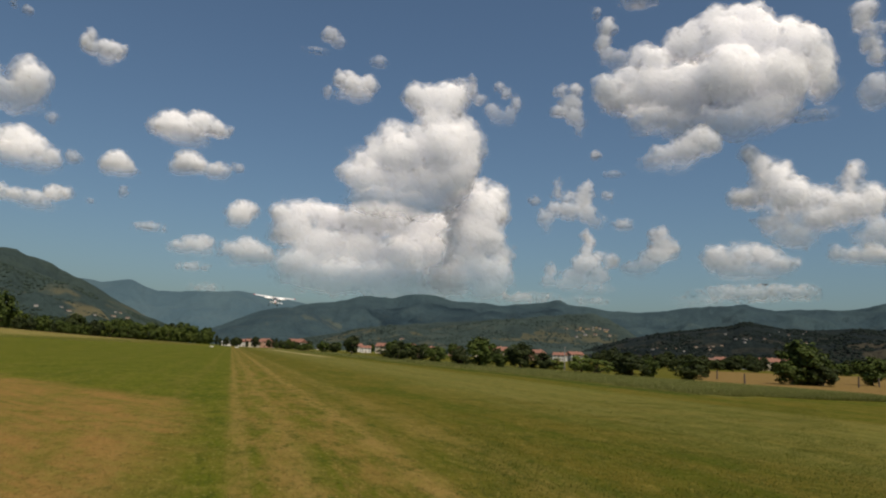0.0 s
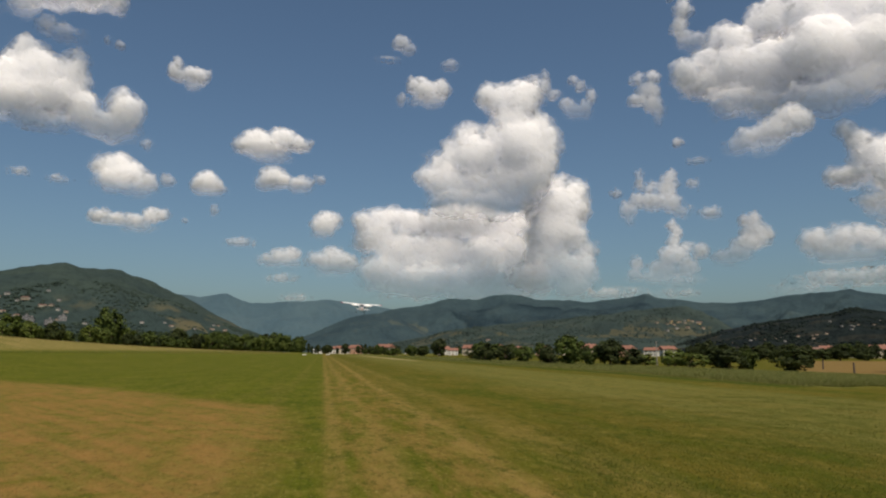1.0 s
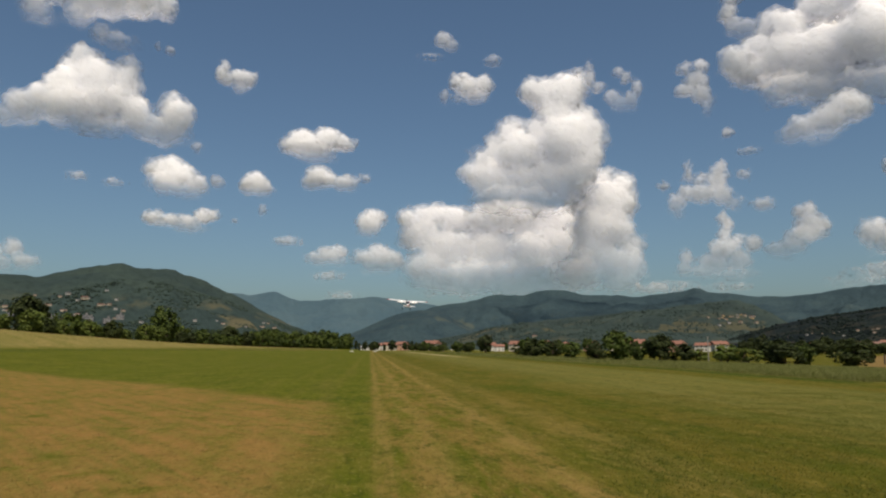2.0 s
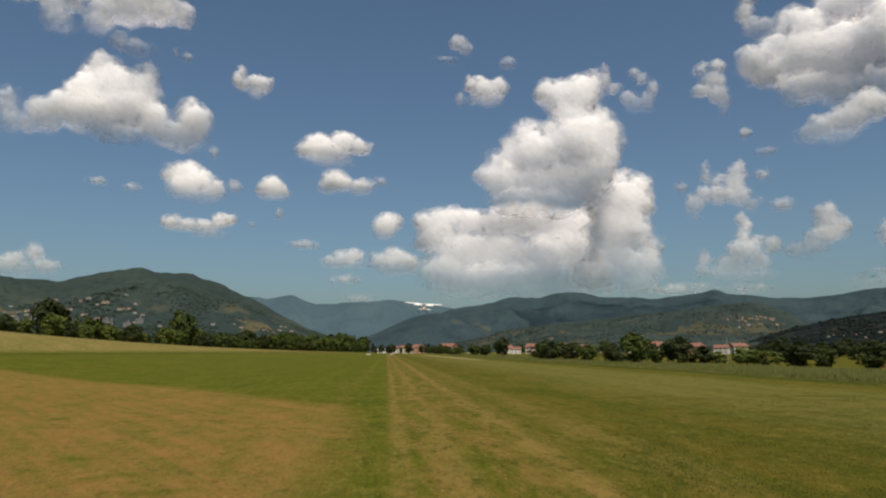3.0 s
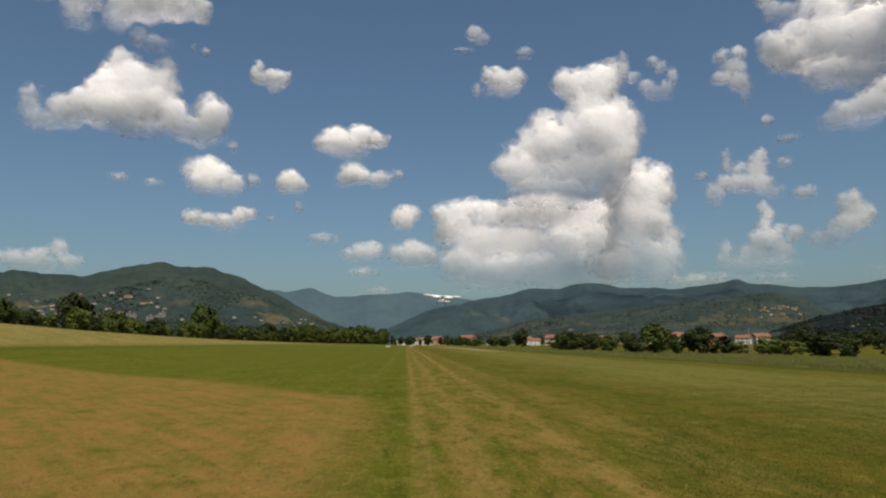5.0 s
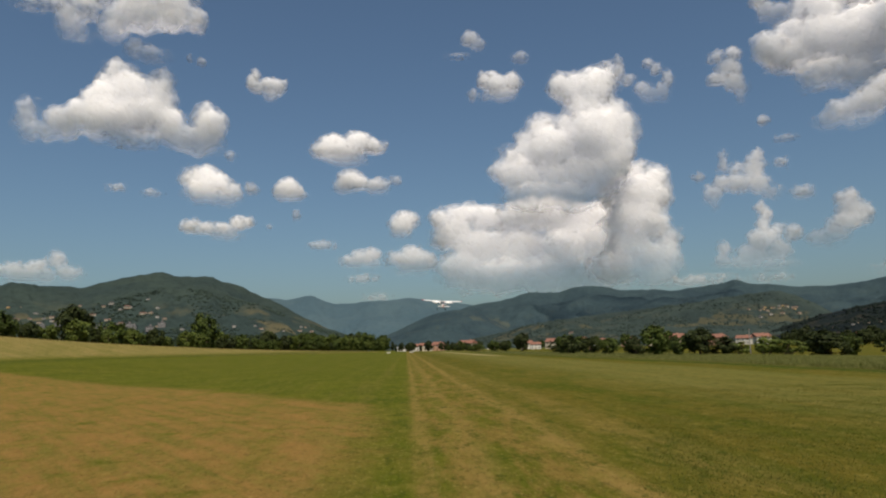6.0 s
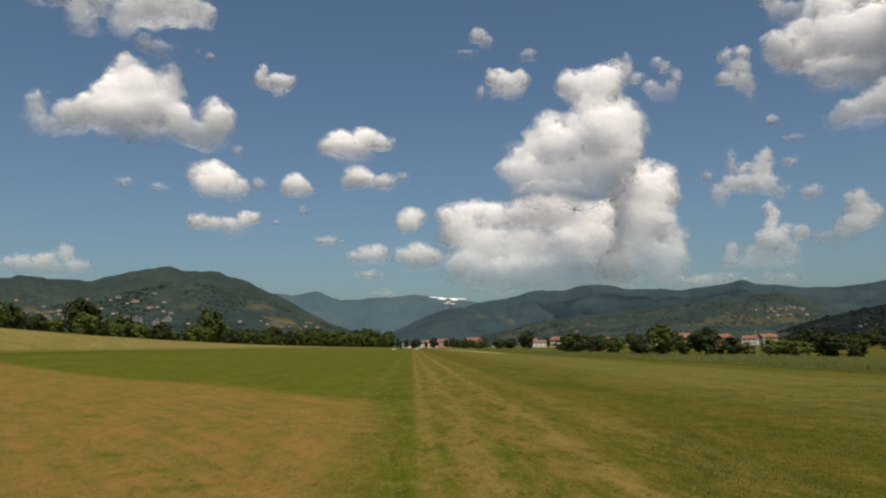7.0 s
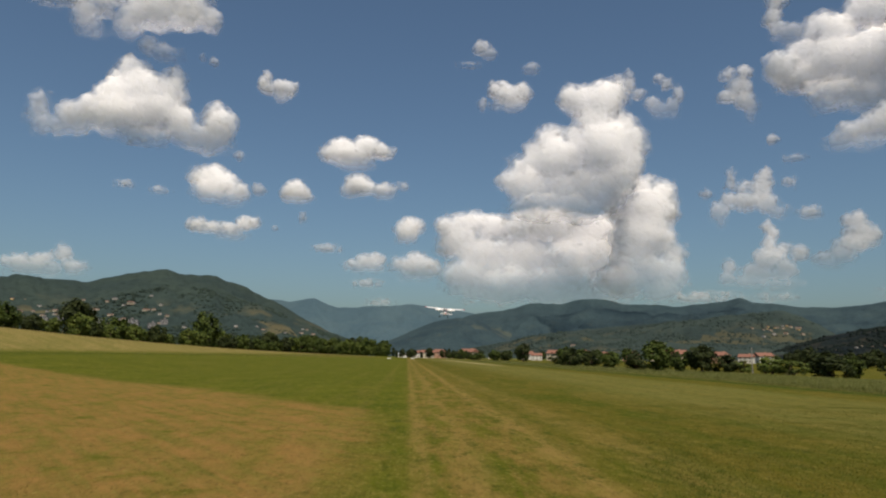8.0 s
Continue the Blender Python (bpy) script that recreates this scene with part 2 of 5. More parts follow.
def cloud_mat():
    """White vapour: sunlight spreads inside it; the sky shows through where it is thin, and low down for haze."""
    n = Nodes("cloud_vapour")
    t = n.t
    tone = n.mix(n.noise(n.pos(), 0.006, 4), CLOUD_WHITE, tuple(0.94 * v for v in CLOUD_WHITE))
    n.done(tone, 1.0, 0, 0.0)
    warp = n.t.nodes.new("ShaderNodeVectorMath")
    warp.operation = "ADD"
    n.put(warp.inputs[0], n.pos())
    n.put(warp.inputs[1], n.stretch(n.colour_noise(n.pos(), 0.02), (45, 45, 45)))
    heads = n.math("ADD", n.math("MULTIPLY", n.cells(warp.outputs[0], 0.012)["Distance"], -1.0), n.math("MULTIPLY", n.cells(warp.outputs[0], 0.03)["Distance"], -0.4))
    n.bump(heads, 0.8, 25.0)          # cauliflower heads
    n.bsdf.subsurface_method = "RANDOM_WALK"
    n.bsdf.inputs["Subsurface Weight"].default_value = 1.0
    n.bsdf.inputs["Subsurface Radius"].default_value = (1.0, 1.0, 1.0)
    n.bsdf.inputs["Subsurface Scale"].default_value = 450.0
    n.bsdf.inputs["Subsurface Anisotropy"].default_value = 0.7
    clr, thin, depth = (t.nodes.new("ShaderNode" + k) for k in ("BsdfTransparent", "MixShader", "Attribute"))
    depth.attribute_name = "depth"
    n.put(thin.inputs[0], depth.outputs["Fac"])
    t.links.new(clr.outputs[0], thin.inputs[1])
    t.links.new(n.bsdf.outputs[0], thin.inputs[2])
    t.links.new(thin.outputs[0], t.nodes["Material Output"].inputs["Surface"])
    return n.m


CLOUD_WHITE = (0.85, 0.853, 0.92)


# ---- building helpers ----
def mesh_of(name, verts, faces, smooth=True):
    me = bpy.data.meshes.new(name)
    me.from_pydata([tuple(v) for v in verts], [], [tuple(f) for f in faces])
    me.update()
    if smooth:
        me.polygons.foreach_set("use_smooth", np.ones(len(me.polygons), bool))
    return me


def solid(name, me, material, parent=None, label="", m=None):
    """One mesh object with its material, at top level or as a part."""
    if not me.materials:
        me.materials.append(material)
    ob = new(name, me)
    if parent is not None:
        ob.parent = parent
    if m is not None:
        ob.matrix_basis = m
    return tagged(ob, label)


def part(name, bm, material, parent, label="", m=None):
    me = bpy.data.meshes.new(name)
    bm.to_mesh(me)
    bm.free()
    return solid(name, me, material, parent, label, m)


def box(sx, sy, sz, m=None, bevel=0.0, bm=None):
    bm = bm or bmesh.new()
    made = bmesh.ops.create_cube(bm, size=1.0, matrix=(m or Matrix()) @ Matrix.Diagonal((sx, sy, sz, 1)))
    if bevel:
        edges = list({e for v in made["verts"] for e in v.link_edges})
        bmesh.ops.bevel(bm, geom=edges, offset=bevel, segments=2, affect="EDGES", profile=0.5)
    return bm


def tube(a, b, ra, rb, seg=10, bm=None):
    bm = bm or bmesh.new()
    a, b = Vector(a), Vector(b)
    turn = (b - a).to_track_quat("Z", "Y").to_matrix().to_4x4()
    bmesh.ops.create_cone(bm, cap_ends=True, segments=seg, radius1=ra, radius2=rb, depth=(b - a).length,
                          matrix=Matrix.Translation((a + b) / 2) @ turn)
    return bm


def loft(rings, bm=None, caps=True):
    """Skins closed rings of equal count."""
    bm = bm or bmesh.new()
    vs = [[bm.verts.new(p) for p in r] for r in rings]
    k = len(rings[0])
    for a, b in zip(vs, vs[1:]):
        for i in range(k):
            bm.faces.new((a[i], a[(i + 1) % k], b[(i + 1) % k], b[i]))
    if caps:
        bm.faces.new(vs[0][::-1])
        bm.faces.new(vs[-1])
    bmesh.ops.recalc_face_normals(bm, faces=bm.faces[:])
    for f in bm.faces:
        f.smooth = len(f.verts) == 4
    return bm


def polar(az, d, z=0.0):
    a = radians(az)
    return Vector((d * math.sin(a), d * math.cos(a), z))


def smooth01(v, a, b):
    t = np.clip((np.asarray(v, float) - a) / (b - a), 0, 1)
    return t * t * (3 - 2 * t)


def lattice(shape, cells, rng):
    """Smooth random values on a 3D grid, one knot every 1/cells of its length."""
    knots = [max(2, int(math.ceil(c)) + 2) for c in cells]
    g = rng.random(knots)
    for axis in range(3):
        u = np.linspace(0, cells[axis], shape[axis])
        i = np.floor(u).astype(int)
        w = u - i
        w = w * w * (3 - 2 * w)
        sh = [1, 1, 1]
        sh[axis] = -1
        w = w.reshape(sh)
        g = np.take(g, i, axis) * (1 - w) + np.take(g, i + 1, axis) * w
    return g


def skin(field, iso):
    """Surface of a density grid (naive surface nets): vertices in grid units and quads."""
    inside = field < iso
    n = np.array(field.shape)
    core = inside[:-1, :-1, :-1].astype(np.int8)
    total = np.zeros(n - 1, np.int8)
    for dx in (0, 1):
        for dy in (0, 1):
            for dz in (0, 1):
                total += inside[dx:n[0] - 1 + dx, dy:n[1] - 1 + dy, dz:n[2] - 1 + dz]
    act = np.argwhere((total > 0) & (total < 8))
    ids = np.full(n - 1, -1)
    ids[tuple(act.T)] = np.arange(len(act))
    acc, cnt = np.zeros((len(act), 3)), np.zeros(len(act))
    corner = [(a, b, c) for a in (0, 1) for b in (0, 1) for c in (0, 1)]
    for p in corner:
        for q in corner:
            if sum(abs(a - b) for a, b in zip(p, q)) == 1 and p < q:
                fp, fq = field[tuple((act + p).T)], field[tuple((act + q).T)]
                cross = (fp < iso) != (fq < iso)
                w = np.where(cross, (iso - fp) / np.where(cross, fq - fp, 1), 0)
                acc += np.where(cross[:, None], np.array(p) + w[:, None] * (np.array(q) - np.array(p)), 0)
                cnt += cross
    verts = act + acc / cnt[:, None]
    quads = []
    for ax in range(3):
        b, c = (ax + 1) % 3, (ax + 2) % 3
        lo, hi = [slice(1, -1)] * 3, [slice(1, -1)] * 3
        lo[ax], hi[ax] = slice(0, -1), slice(1, None)
        s0, s1 = inside[tuple(lo)], inside[tuple(hi)]
        e = np.argwhere(s0 != s1)
        off = np.ones(3, int)
        off[ax] = 0
        e = e + off
        flip = inside[tuple(e.T)]
        eb, ec = np.eye(3, dtype=int)[b], np.eye(3, dtype=int)[c]
        q = np.stack([ids[tuple((e - eb - ec).T)], ids[tuple((e - ec).T)], ids[tuple(e.T)], ids[tuple((e - eb).T)]], 1)
        q[~flip] = q[~flip][:, ::-1]
        quads.append(q[(q >= 0).all(1)])
    return verts, np.concatenate(quads)


# ---- ground: one sheet to the horizon ----
def margin_end(x):
    """Where the unmown margin ends towards the near corner of the strip."""
    return 30.7 + 2.6 * np.exp(-np.maximum(x - 25.2, 0) / 2.5)


def ground_z(x, y):
    """The strip is level; to one side the land climbs to a grassy bank that dies out along the valley."""
    x, y = np.asarray(x, float), np.asarray(y, float)
    side = -x
    side = side + 0.1 * np.maximum(y - 100, 0)
    rise = (1.5 * smooth01(side, 17, 47) + 5.1 * smooth01(side, 45, 66)) * smooth01(-x, 4, 22)
    fade = 1 / (1 + np.maximum(y - 85, 0) / 126)
    swell = 0.035 * np.sin(x * 0.31 + 1.3 * np.sin(y * 0.07)) * np.sin(y * 0.11 + 0.4)
    margin = 0.16 * smooth01(x, 24.9, 26.0) * smooth01(-x, -39, -35) * smooth01(y - margin_end(x), 0, 1.2) * smooth01(-y, -320, -260)
    return rise * fade + margin + swell * smooth01(np.hypot(x, y), 4, 30)


def spaced(n, near, far):
    u = np.linspace(-1, 1, n)
    k = math.asinh(far / near)
    return near * np.sinh(u * k)


gx, gy = spaced(321, 3.0, 4800.0), spaced(321, 3.0, 4800.0)
GX, GY = np.meshgrid(gx, gy, indexing="ij")
gv = np.stack([GX, GY, ground_z(GX, GY)], -1).reshape(-1, 3)
idx = np.arange(321 * 321).reshape(321, 321)
gf = np.stack([idx[:-1, :-1], idx[1:, :-1], idx[1:, 1:], idx[:-1, 1:]], -1).reshape(-1, 4)
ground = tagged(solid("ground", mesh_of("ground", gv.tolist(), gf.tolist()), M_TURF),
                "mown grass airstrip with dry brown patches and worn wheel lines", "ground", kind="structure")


# ---- hills ----
HILLS = {}


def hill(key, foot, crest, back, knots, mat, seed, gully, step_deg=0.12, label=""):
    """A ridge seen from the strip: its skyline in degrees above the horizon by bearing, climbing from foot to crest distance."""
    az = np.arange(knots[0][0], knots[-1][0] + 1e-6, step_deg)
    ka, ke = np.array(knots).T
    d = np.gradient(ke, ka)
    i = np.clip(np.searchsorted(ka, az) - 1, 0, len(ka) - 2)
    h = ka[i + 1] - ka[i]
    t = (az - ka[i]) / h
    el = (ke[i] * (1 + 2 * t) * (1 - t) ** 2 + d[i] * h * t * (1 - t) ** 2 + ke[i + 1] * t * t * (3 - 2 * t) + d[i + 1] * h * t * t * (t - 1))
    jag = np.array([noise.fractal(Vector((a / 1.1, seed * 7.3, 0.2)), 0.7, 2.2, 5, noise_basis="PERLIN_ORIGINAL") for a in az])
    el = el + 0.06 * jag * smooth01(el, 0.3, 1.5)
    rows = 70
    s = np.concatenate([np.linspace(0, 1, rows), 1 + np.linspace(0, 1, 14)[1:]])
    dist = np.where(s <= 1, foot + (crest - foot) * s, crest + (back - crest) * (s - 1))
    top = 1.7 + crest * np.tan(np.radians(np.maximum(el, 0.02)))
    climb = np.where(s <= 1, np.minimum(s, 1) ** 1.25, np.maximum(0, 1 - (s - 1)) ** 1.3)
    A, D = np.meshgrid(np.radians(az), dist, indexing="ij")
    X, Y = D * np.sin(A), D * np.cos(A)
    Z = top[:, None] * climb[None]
    fold = np.zeros_like(Z)
    ends = np.minimum(smooth01(az, az[0], az[0] + 1.5), smooth01(-az, -az[-1], -az[-1] + 1.5))[:, None]
    for a in range(Z.shape[0]):
        for b in range(Z.shape[1]):
            q = Vector((X[a, b] / gully, Y[a, b] / gully, seed * 3.7))
            fold[a, b] = noise.fractal(q, 0.8, 2.1, 6, noise_basis="PERLIN_ORIGINAL")
    rough = 0.36 * np.sin(np.pi * np.clip(s, 0, 1)) ** 0.8 + np.where(s > 0.9, 0.012, 0.0)
    Z = np.maximum(Z + fold * top[:, None] * rough[None], -2.0) - 1.2 * (s == 0)
    n0, n1 = Z.shape
    k = np.arange(n0 * n1).reshape(n0, n1)
    f = np.stack([k[:-1, :-1], k[1:, :-1], k[1:, 1:], k[:-1, 1:]], -1).reshape(-1, 4)
    HILLS[key] = (az, dist, Z)
    ob = solid("hill", mesh_of("hill", np.stack([X, Y, Z], -1).reshape(-1, 3).tolist(), f[:, ::-1].tolist()), mat)
    return tagged(ob, label, "hill", kind="structure")


def on_hill(key, az, el):
    """The place on a hill that shows at this bearing and height angle from the strip."""
    a, dist, Z = HILLS[key]
    col = Z[int(np.clip(np.searchsorted(a, az), 0, len(a) - 1))]
    ang = np.degrees(np.arctan2(col - 1.7, dist))
    i = int(np.argmax(ang >= el)) if (ang >= el).any() else int(np.argmax(ang))
    return polar(az, dist[i], col[i])


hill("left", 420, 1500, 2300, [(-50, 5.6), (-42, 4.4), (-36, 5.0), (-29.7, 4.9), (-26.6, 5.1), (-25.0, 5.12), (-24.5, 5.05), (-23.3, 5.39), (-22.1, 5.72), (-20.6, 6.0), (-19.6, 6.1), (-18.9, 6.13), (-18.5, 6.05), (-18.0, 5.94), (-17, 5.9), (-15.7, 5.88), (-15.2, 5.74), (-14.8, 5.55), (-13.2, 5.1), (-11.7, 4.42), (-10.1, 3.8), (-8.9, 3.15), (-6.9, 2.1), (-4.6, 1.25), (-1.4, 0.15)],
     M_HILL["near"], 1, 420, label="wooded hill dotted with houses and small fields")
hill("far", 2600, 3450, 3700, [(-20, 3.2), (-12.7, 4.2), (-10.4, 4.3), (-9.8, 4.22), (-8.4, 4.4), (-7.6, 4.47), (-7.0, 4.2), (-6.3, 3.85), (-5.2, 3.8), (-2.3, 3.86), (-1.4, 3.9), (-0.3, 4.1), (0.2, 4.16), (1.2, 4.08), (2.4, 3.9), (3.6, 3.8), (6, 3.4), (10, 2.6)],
     M_HILL["far"], 2, 700, label="far mountain ridge, blue from painted haze")
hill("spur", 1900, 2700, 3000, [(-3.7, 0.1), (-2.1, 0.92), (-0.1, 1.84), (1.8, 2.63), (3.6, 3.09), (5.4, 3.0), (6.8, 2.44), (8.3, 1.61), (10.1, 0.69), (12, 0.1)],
     M_HILL["blue"], 3, 500, label="dark wooded spur in the valley, blue-green from painted haze")
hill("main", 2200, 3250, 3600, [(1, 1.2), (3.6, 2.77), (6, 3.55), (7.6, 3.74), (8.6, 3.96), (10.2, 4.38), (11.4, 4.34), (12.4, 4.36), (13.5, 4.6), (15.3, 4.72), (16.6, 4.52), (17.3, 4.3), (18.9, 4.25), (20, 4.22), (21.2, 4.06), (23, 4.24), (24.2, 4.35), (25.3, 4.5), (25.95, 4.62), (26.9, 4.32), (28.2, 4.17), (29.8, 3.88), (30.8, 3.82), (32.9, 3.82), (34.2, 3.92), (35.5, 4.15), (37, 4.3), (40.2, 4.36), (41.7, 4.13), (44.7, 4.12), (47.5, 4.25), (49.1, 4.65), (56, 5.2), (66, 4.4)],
     M_HILL["blue"], 4, 600, label="long wooded mountain ridge, blue-green from painted haze")
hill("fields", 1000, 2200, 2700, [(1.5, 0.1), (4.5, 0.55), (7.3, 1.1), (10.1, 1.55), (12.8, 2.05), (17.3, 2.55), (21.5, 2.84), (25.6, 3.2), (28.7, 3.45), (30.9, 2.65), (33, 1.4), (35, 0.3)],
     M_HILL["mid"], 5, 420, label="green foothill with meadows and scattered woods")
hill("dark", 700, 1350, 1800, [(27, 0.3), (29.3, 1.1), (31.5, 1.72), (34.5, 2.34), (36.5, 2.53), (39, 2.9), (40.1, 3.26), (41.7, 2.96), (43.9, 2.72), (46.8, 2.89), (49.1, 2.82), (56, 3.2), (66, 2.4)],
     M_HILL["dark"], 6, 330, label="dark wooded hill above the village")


# ---- fair-weather clouds ----
M_CLOUD = cloud_mat()
CELL = 0.13        # degrees to a grid step


def sample(grid, at):
    """Trilinear values of a grid at fractional places."""
    i = np.clip(np.floor(at).astype(int), 0, np.array(grid.shape[:3]) - 2)
    f = at - i
    out = 0
    for a in (0, 1):
        for b in (0, 1):
            for c in (0, 1):
                w = (f[:, 0] if a else 1 - f[:, 0]) * (f[:, 1] if b else 1 - f[:, 1]) * (f[:, 2] if c else 1 - f[:, 2])
                out = out + w * grid[i[:, 0] + a, i[:, 1] + b, i[:, 2] + c]
    return out


def without_specks(v, q, least):
    """Drops pieces of a skin with only a few corners."""
    lab = np.arange(len(v))
    for _ in range(400):
        low = lab[q].min(1)
        nxt = lab.copy()
        for k in range(4):
            np.minimum.at(nxt, q[:, k], low)
        nxt = nxt[nxt]
        if (nxt == lab).all():
            break
        lab = nxt
    keep = np.bincount(lab, minlength=len(v))[lab] >= least
    if not keep.any():
        return v, q
    to = np.cumsum(keep) - 1
    return v[keep], to[q[keep[q].all(1)]]


def blurred(g, reach):
    """Box-blurs a grid twice, reach cells to each side."""
    for _ in range(2):
        for axis in range(3):
            r = min(reach, g.shape[axis] // 2 - 1)
            if r < 1:
                continue
            pad = [(0, 0)] * 3
            pad[axis] = (r + 1, r)
            c = np.cumsum(np.pad(g, pad, mode="edge"), axis)
            n = g.shape[axis]
            g = (np.take(c, np.arange(2 * r + 1, 2 * r + 1 + n), axis) - np.take(c, np.arange(n), axis)) / (2 * r + 1)
    return g


def cloud(density, puffs, away=0.0, coarse=1.0, lean=0.14):
    """A cumulus of merged, billowing puffs (bearing, height angle, half width, half height), thin towards its rim."""
    rng = np.random.default_rng(int(abs(puffs[0][0]) * 100 + puffs[0][1] * 1000))
    P = np.array(puffs, float)
    a0, e0 = P[:, 0].mean(), P[:, 1].mean()
    base = float((P[:, 1] - P[:, 3]).min() - e0)
    small = float(np.clip(np.median(np.sqrt(P[:, 2] * P[:, 3])) / 1.15, 0.2, 1.0))
    # smaller heads bud from the upper flanks of every puff
    buds = []
    for a, e, r, h in puffs:
        for _ in range(6):
            t, s, k = rng.uniform(-0.5, math.pi + 0.5), rng.uniform(0.2, 0.42), rng.uniform(0.74, 0.95)
            buds.append((a + k * r * math.cos(t), e + k * h * math.sin(t), min(r, h) * s * rng.uniform(0.9, 1.3), min(r, h) * s))
    P = np.concatenate([P, np.array(buds)])
    u, v = (P[:, 0] - a0) * math.cos(radians(e0)), P[:, 1] - e0
    rx, rz = P[:, 2], P[:, 3]
    ry = np.sqrt(rx * rz) * 0.95
    w = rng.uniform(-0.35, 0.35, len(P)) * ry + lean * v          # the face leans back from the base
    cell = CELL * coarse * max(0.4, small ** 0.8)
    pad = 0.35 + 0.75 * small
    lo = np.array([(u - rx).min(), (w - ry).min(), (v - rz).min()]) - pad
    hi = np.array([(u + rx).max(), (w + ry).max(), (v + rz).max()]) + pad
    shape = np.ceil((hi - lo) / cell).astype(int) + 1
    gx, gy, gz = (lo[i] + cell * np.arange(shape[i]) for i in range(3))
    size = (shape - 1) * cell
    F = np.full(shape, 9.0)
    k = 0.2 * small
    bend = lambda wave: lattice(shape, size / (wave * small), rng) - 0.5
    wx, wy, wz = (small * (0.5 * bend(1.3) + 0.46 * bend(0.6) + 0.34 * bend(0.3) + 0.16 * bend(0.16)) for _ in range(3))
    for i in range(len(P)):
        q = np.sqrt(((gx[:, None, None] + wx - u[i]) / rx[i]) ** 2 + ((gy[None, :, None] + 0.4 * wy - w[i]) / ry[i]) ** 2 + ((gz[None, None, :] + wz - v[i]) / rz[i]) ** 2)
        d = (q - 1) * min(rx[i], ry[i], rz[i])
        h = np.clip(0.5 + 0.5 * (F - d) / k, 0, 1)
        F = F * (1 - h) + d * h - k * h * (1 - h)
    # billows are deep at the rim and shallow on the face of the cloud
    rimward = 0.32 + 0.68 * smooth01(F.min(1), -0.8 * small, -0.1 * small)[:, None, :]
    for wave, amp in ((0.9, 0.13), (0.45, 0.17), (0.29, 0.12), (0.19, 0.1)):
        if wave * small > 1.6 * cell:
            g = 0.5 + 0.7 * (lattice(shape, size / (wave * small), rng) + lattice(shape, size / (0.73 * wave * small), rng) - 1)
            F += rimward * small * amp * (0.42 - np.abs(2 * g - 1)) * (1.5 if density < 0.7 else 1.1)
    F += 0.3 * np.maximum(0, base + 0.3 - gz[None, None, :] - wz)          # flat base
    soft = 0.45 * blurred(F, 1) + 0.3 * blurred(F, max(1, int(0.35 * small / cell))) + 0.25 * blurred(F, max(1, int(1.2 * small / cell)))
    F[0], F[-1], F[:, 0], F[:, -1], F[:, :, 0], F[:, :, -1] = (9.0,) * 6
    away = away or min(4480.0, 3900 + 40 * (e0 - 5))
    scale = away * math.tan(radians(1.0))
    c = polar(a0, away * math.cos(radians(e0)), away * math.sin(radians(e0)) + 1.7)
    lift = 0.2 * e0          # clouds stand nearly upright and show their base
    right, out = Vector((math.cos(radians(a0)), -math.sin(radians(a0)), 0)), polar(a0, math.cos(radians(lift)), math.sin(radians(lift)))
    axes = np.array([right, out, right.cross(out) / math.cos(radians(e0 - lift))])
    rim = 0.36 * small + 0.08
    vt, q = skin(F, rim)
    vt, q = without_specks(vt, q, 60)
    me = mesh_of("cloud", ((lo + vt * cell) * scale @ axes).tolist(), q.tolist())
    # the rim thins out in shreds
    shred = sum(g * (lattice((shape[0], 2, shape[2]), (size / (wave * (0.3 + 0.7 * small))) * [1, 0, 1] + [0, 1, 0], rng)[:, 0] - 0.5) for wave, g in ((0.9, 0.4), (0.42, 0.48), (0.2, 0.5), (0.11, 0.25)))
    deep = rim - blurred(F[:, 1:-1].min(1)[:, None, :], max(1, int(0.07 * small / cell)))[:, 0] + (0.75 - 0.25 * float(smooth01(density, 0.5, 0.9))) * (small + 0.08) * shred
    reach = sample(np.repeat(deep[:, None, :], 2, 1), vt * [1, 0, 1])
    alpha = smooth01(reach, 0.03, (1.05 - 0.38 * density) * small + 0.14) * min(0.995, 0.3 + 0.8 * density)
    # haze near the horizon, put into the opacity: lower parts let more sky through
    alpha *= 0.56 + 0.44 * smooth01(e0 + (lo + vt * cell)[:, 2], 2.5, 12)
    tall = float((v + rz).max() - base)
    ragged = 1 - 0.35 * float(smooth01(tall, 3.0, 8.0))          # they dissolve towards the base
    foot = smooth01((lo + vt * cell)[:, 2], base - 0.06 * tall, base + (0.22 + 0.33 * ragged) * tall)
    alpha *= 1 - 0.85 * ragged * (1 - foot)
    alpha = 1 - np.sqrt(1 - alpha)          # a near and a far skin share it
    me.attributes.new("depth", "FLOAT", "POINT").data.foreach_set("value", alpha.astype(np.float32))
    grad = np.stack([sample(g, vt) for g in np.gradient(soft)], 1) @ axes
    grad /= np.linalg.norm(grad, axis=1)[:, None] + 1e-9
    me.normals_split_custom_set_from_vertices(grad.tolist())
    wide = (hi - lo)[0]
    return tagged(solid("cloud", me, M_CLOUD, m=Matrix.Translation(c)),
                  "towering white cumulus cloud with a grey base" if wide > 10 else "white cumulus cloud with grey underside" if wide > 4.5 else "small white puff of cloud in blue sky",
                  "cloud", "clouds in the sky")


# one more overhead, out of view, placed so that its shadow lies on the ridge
cloud(0.4, [(24.0, 35.0, 5.5, 3.0), (29.0, 34.8, 6.5, 3.5), (34.0, 35.2, 5.0, 2.6)], 2560.0, 3.0)
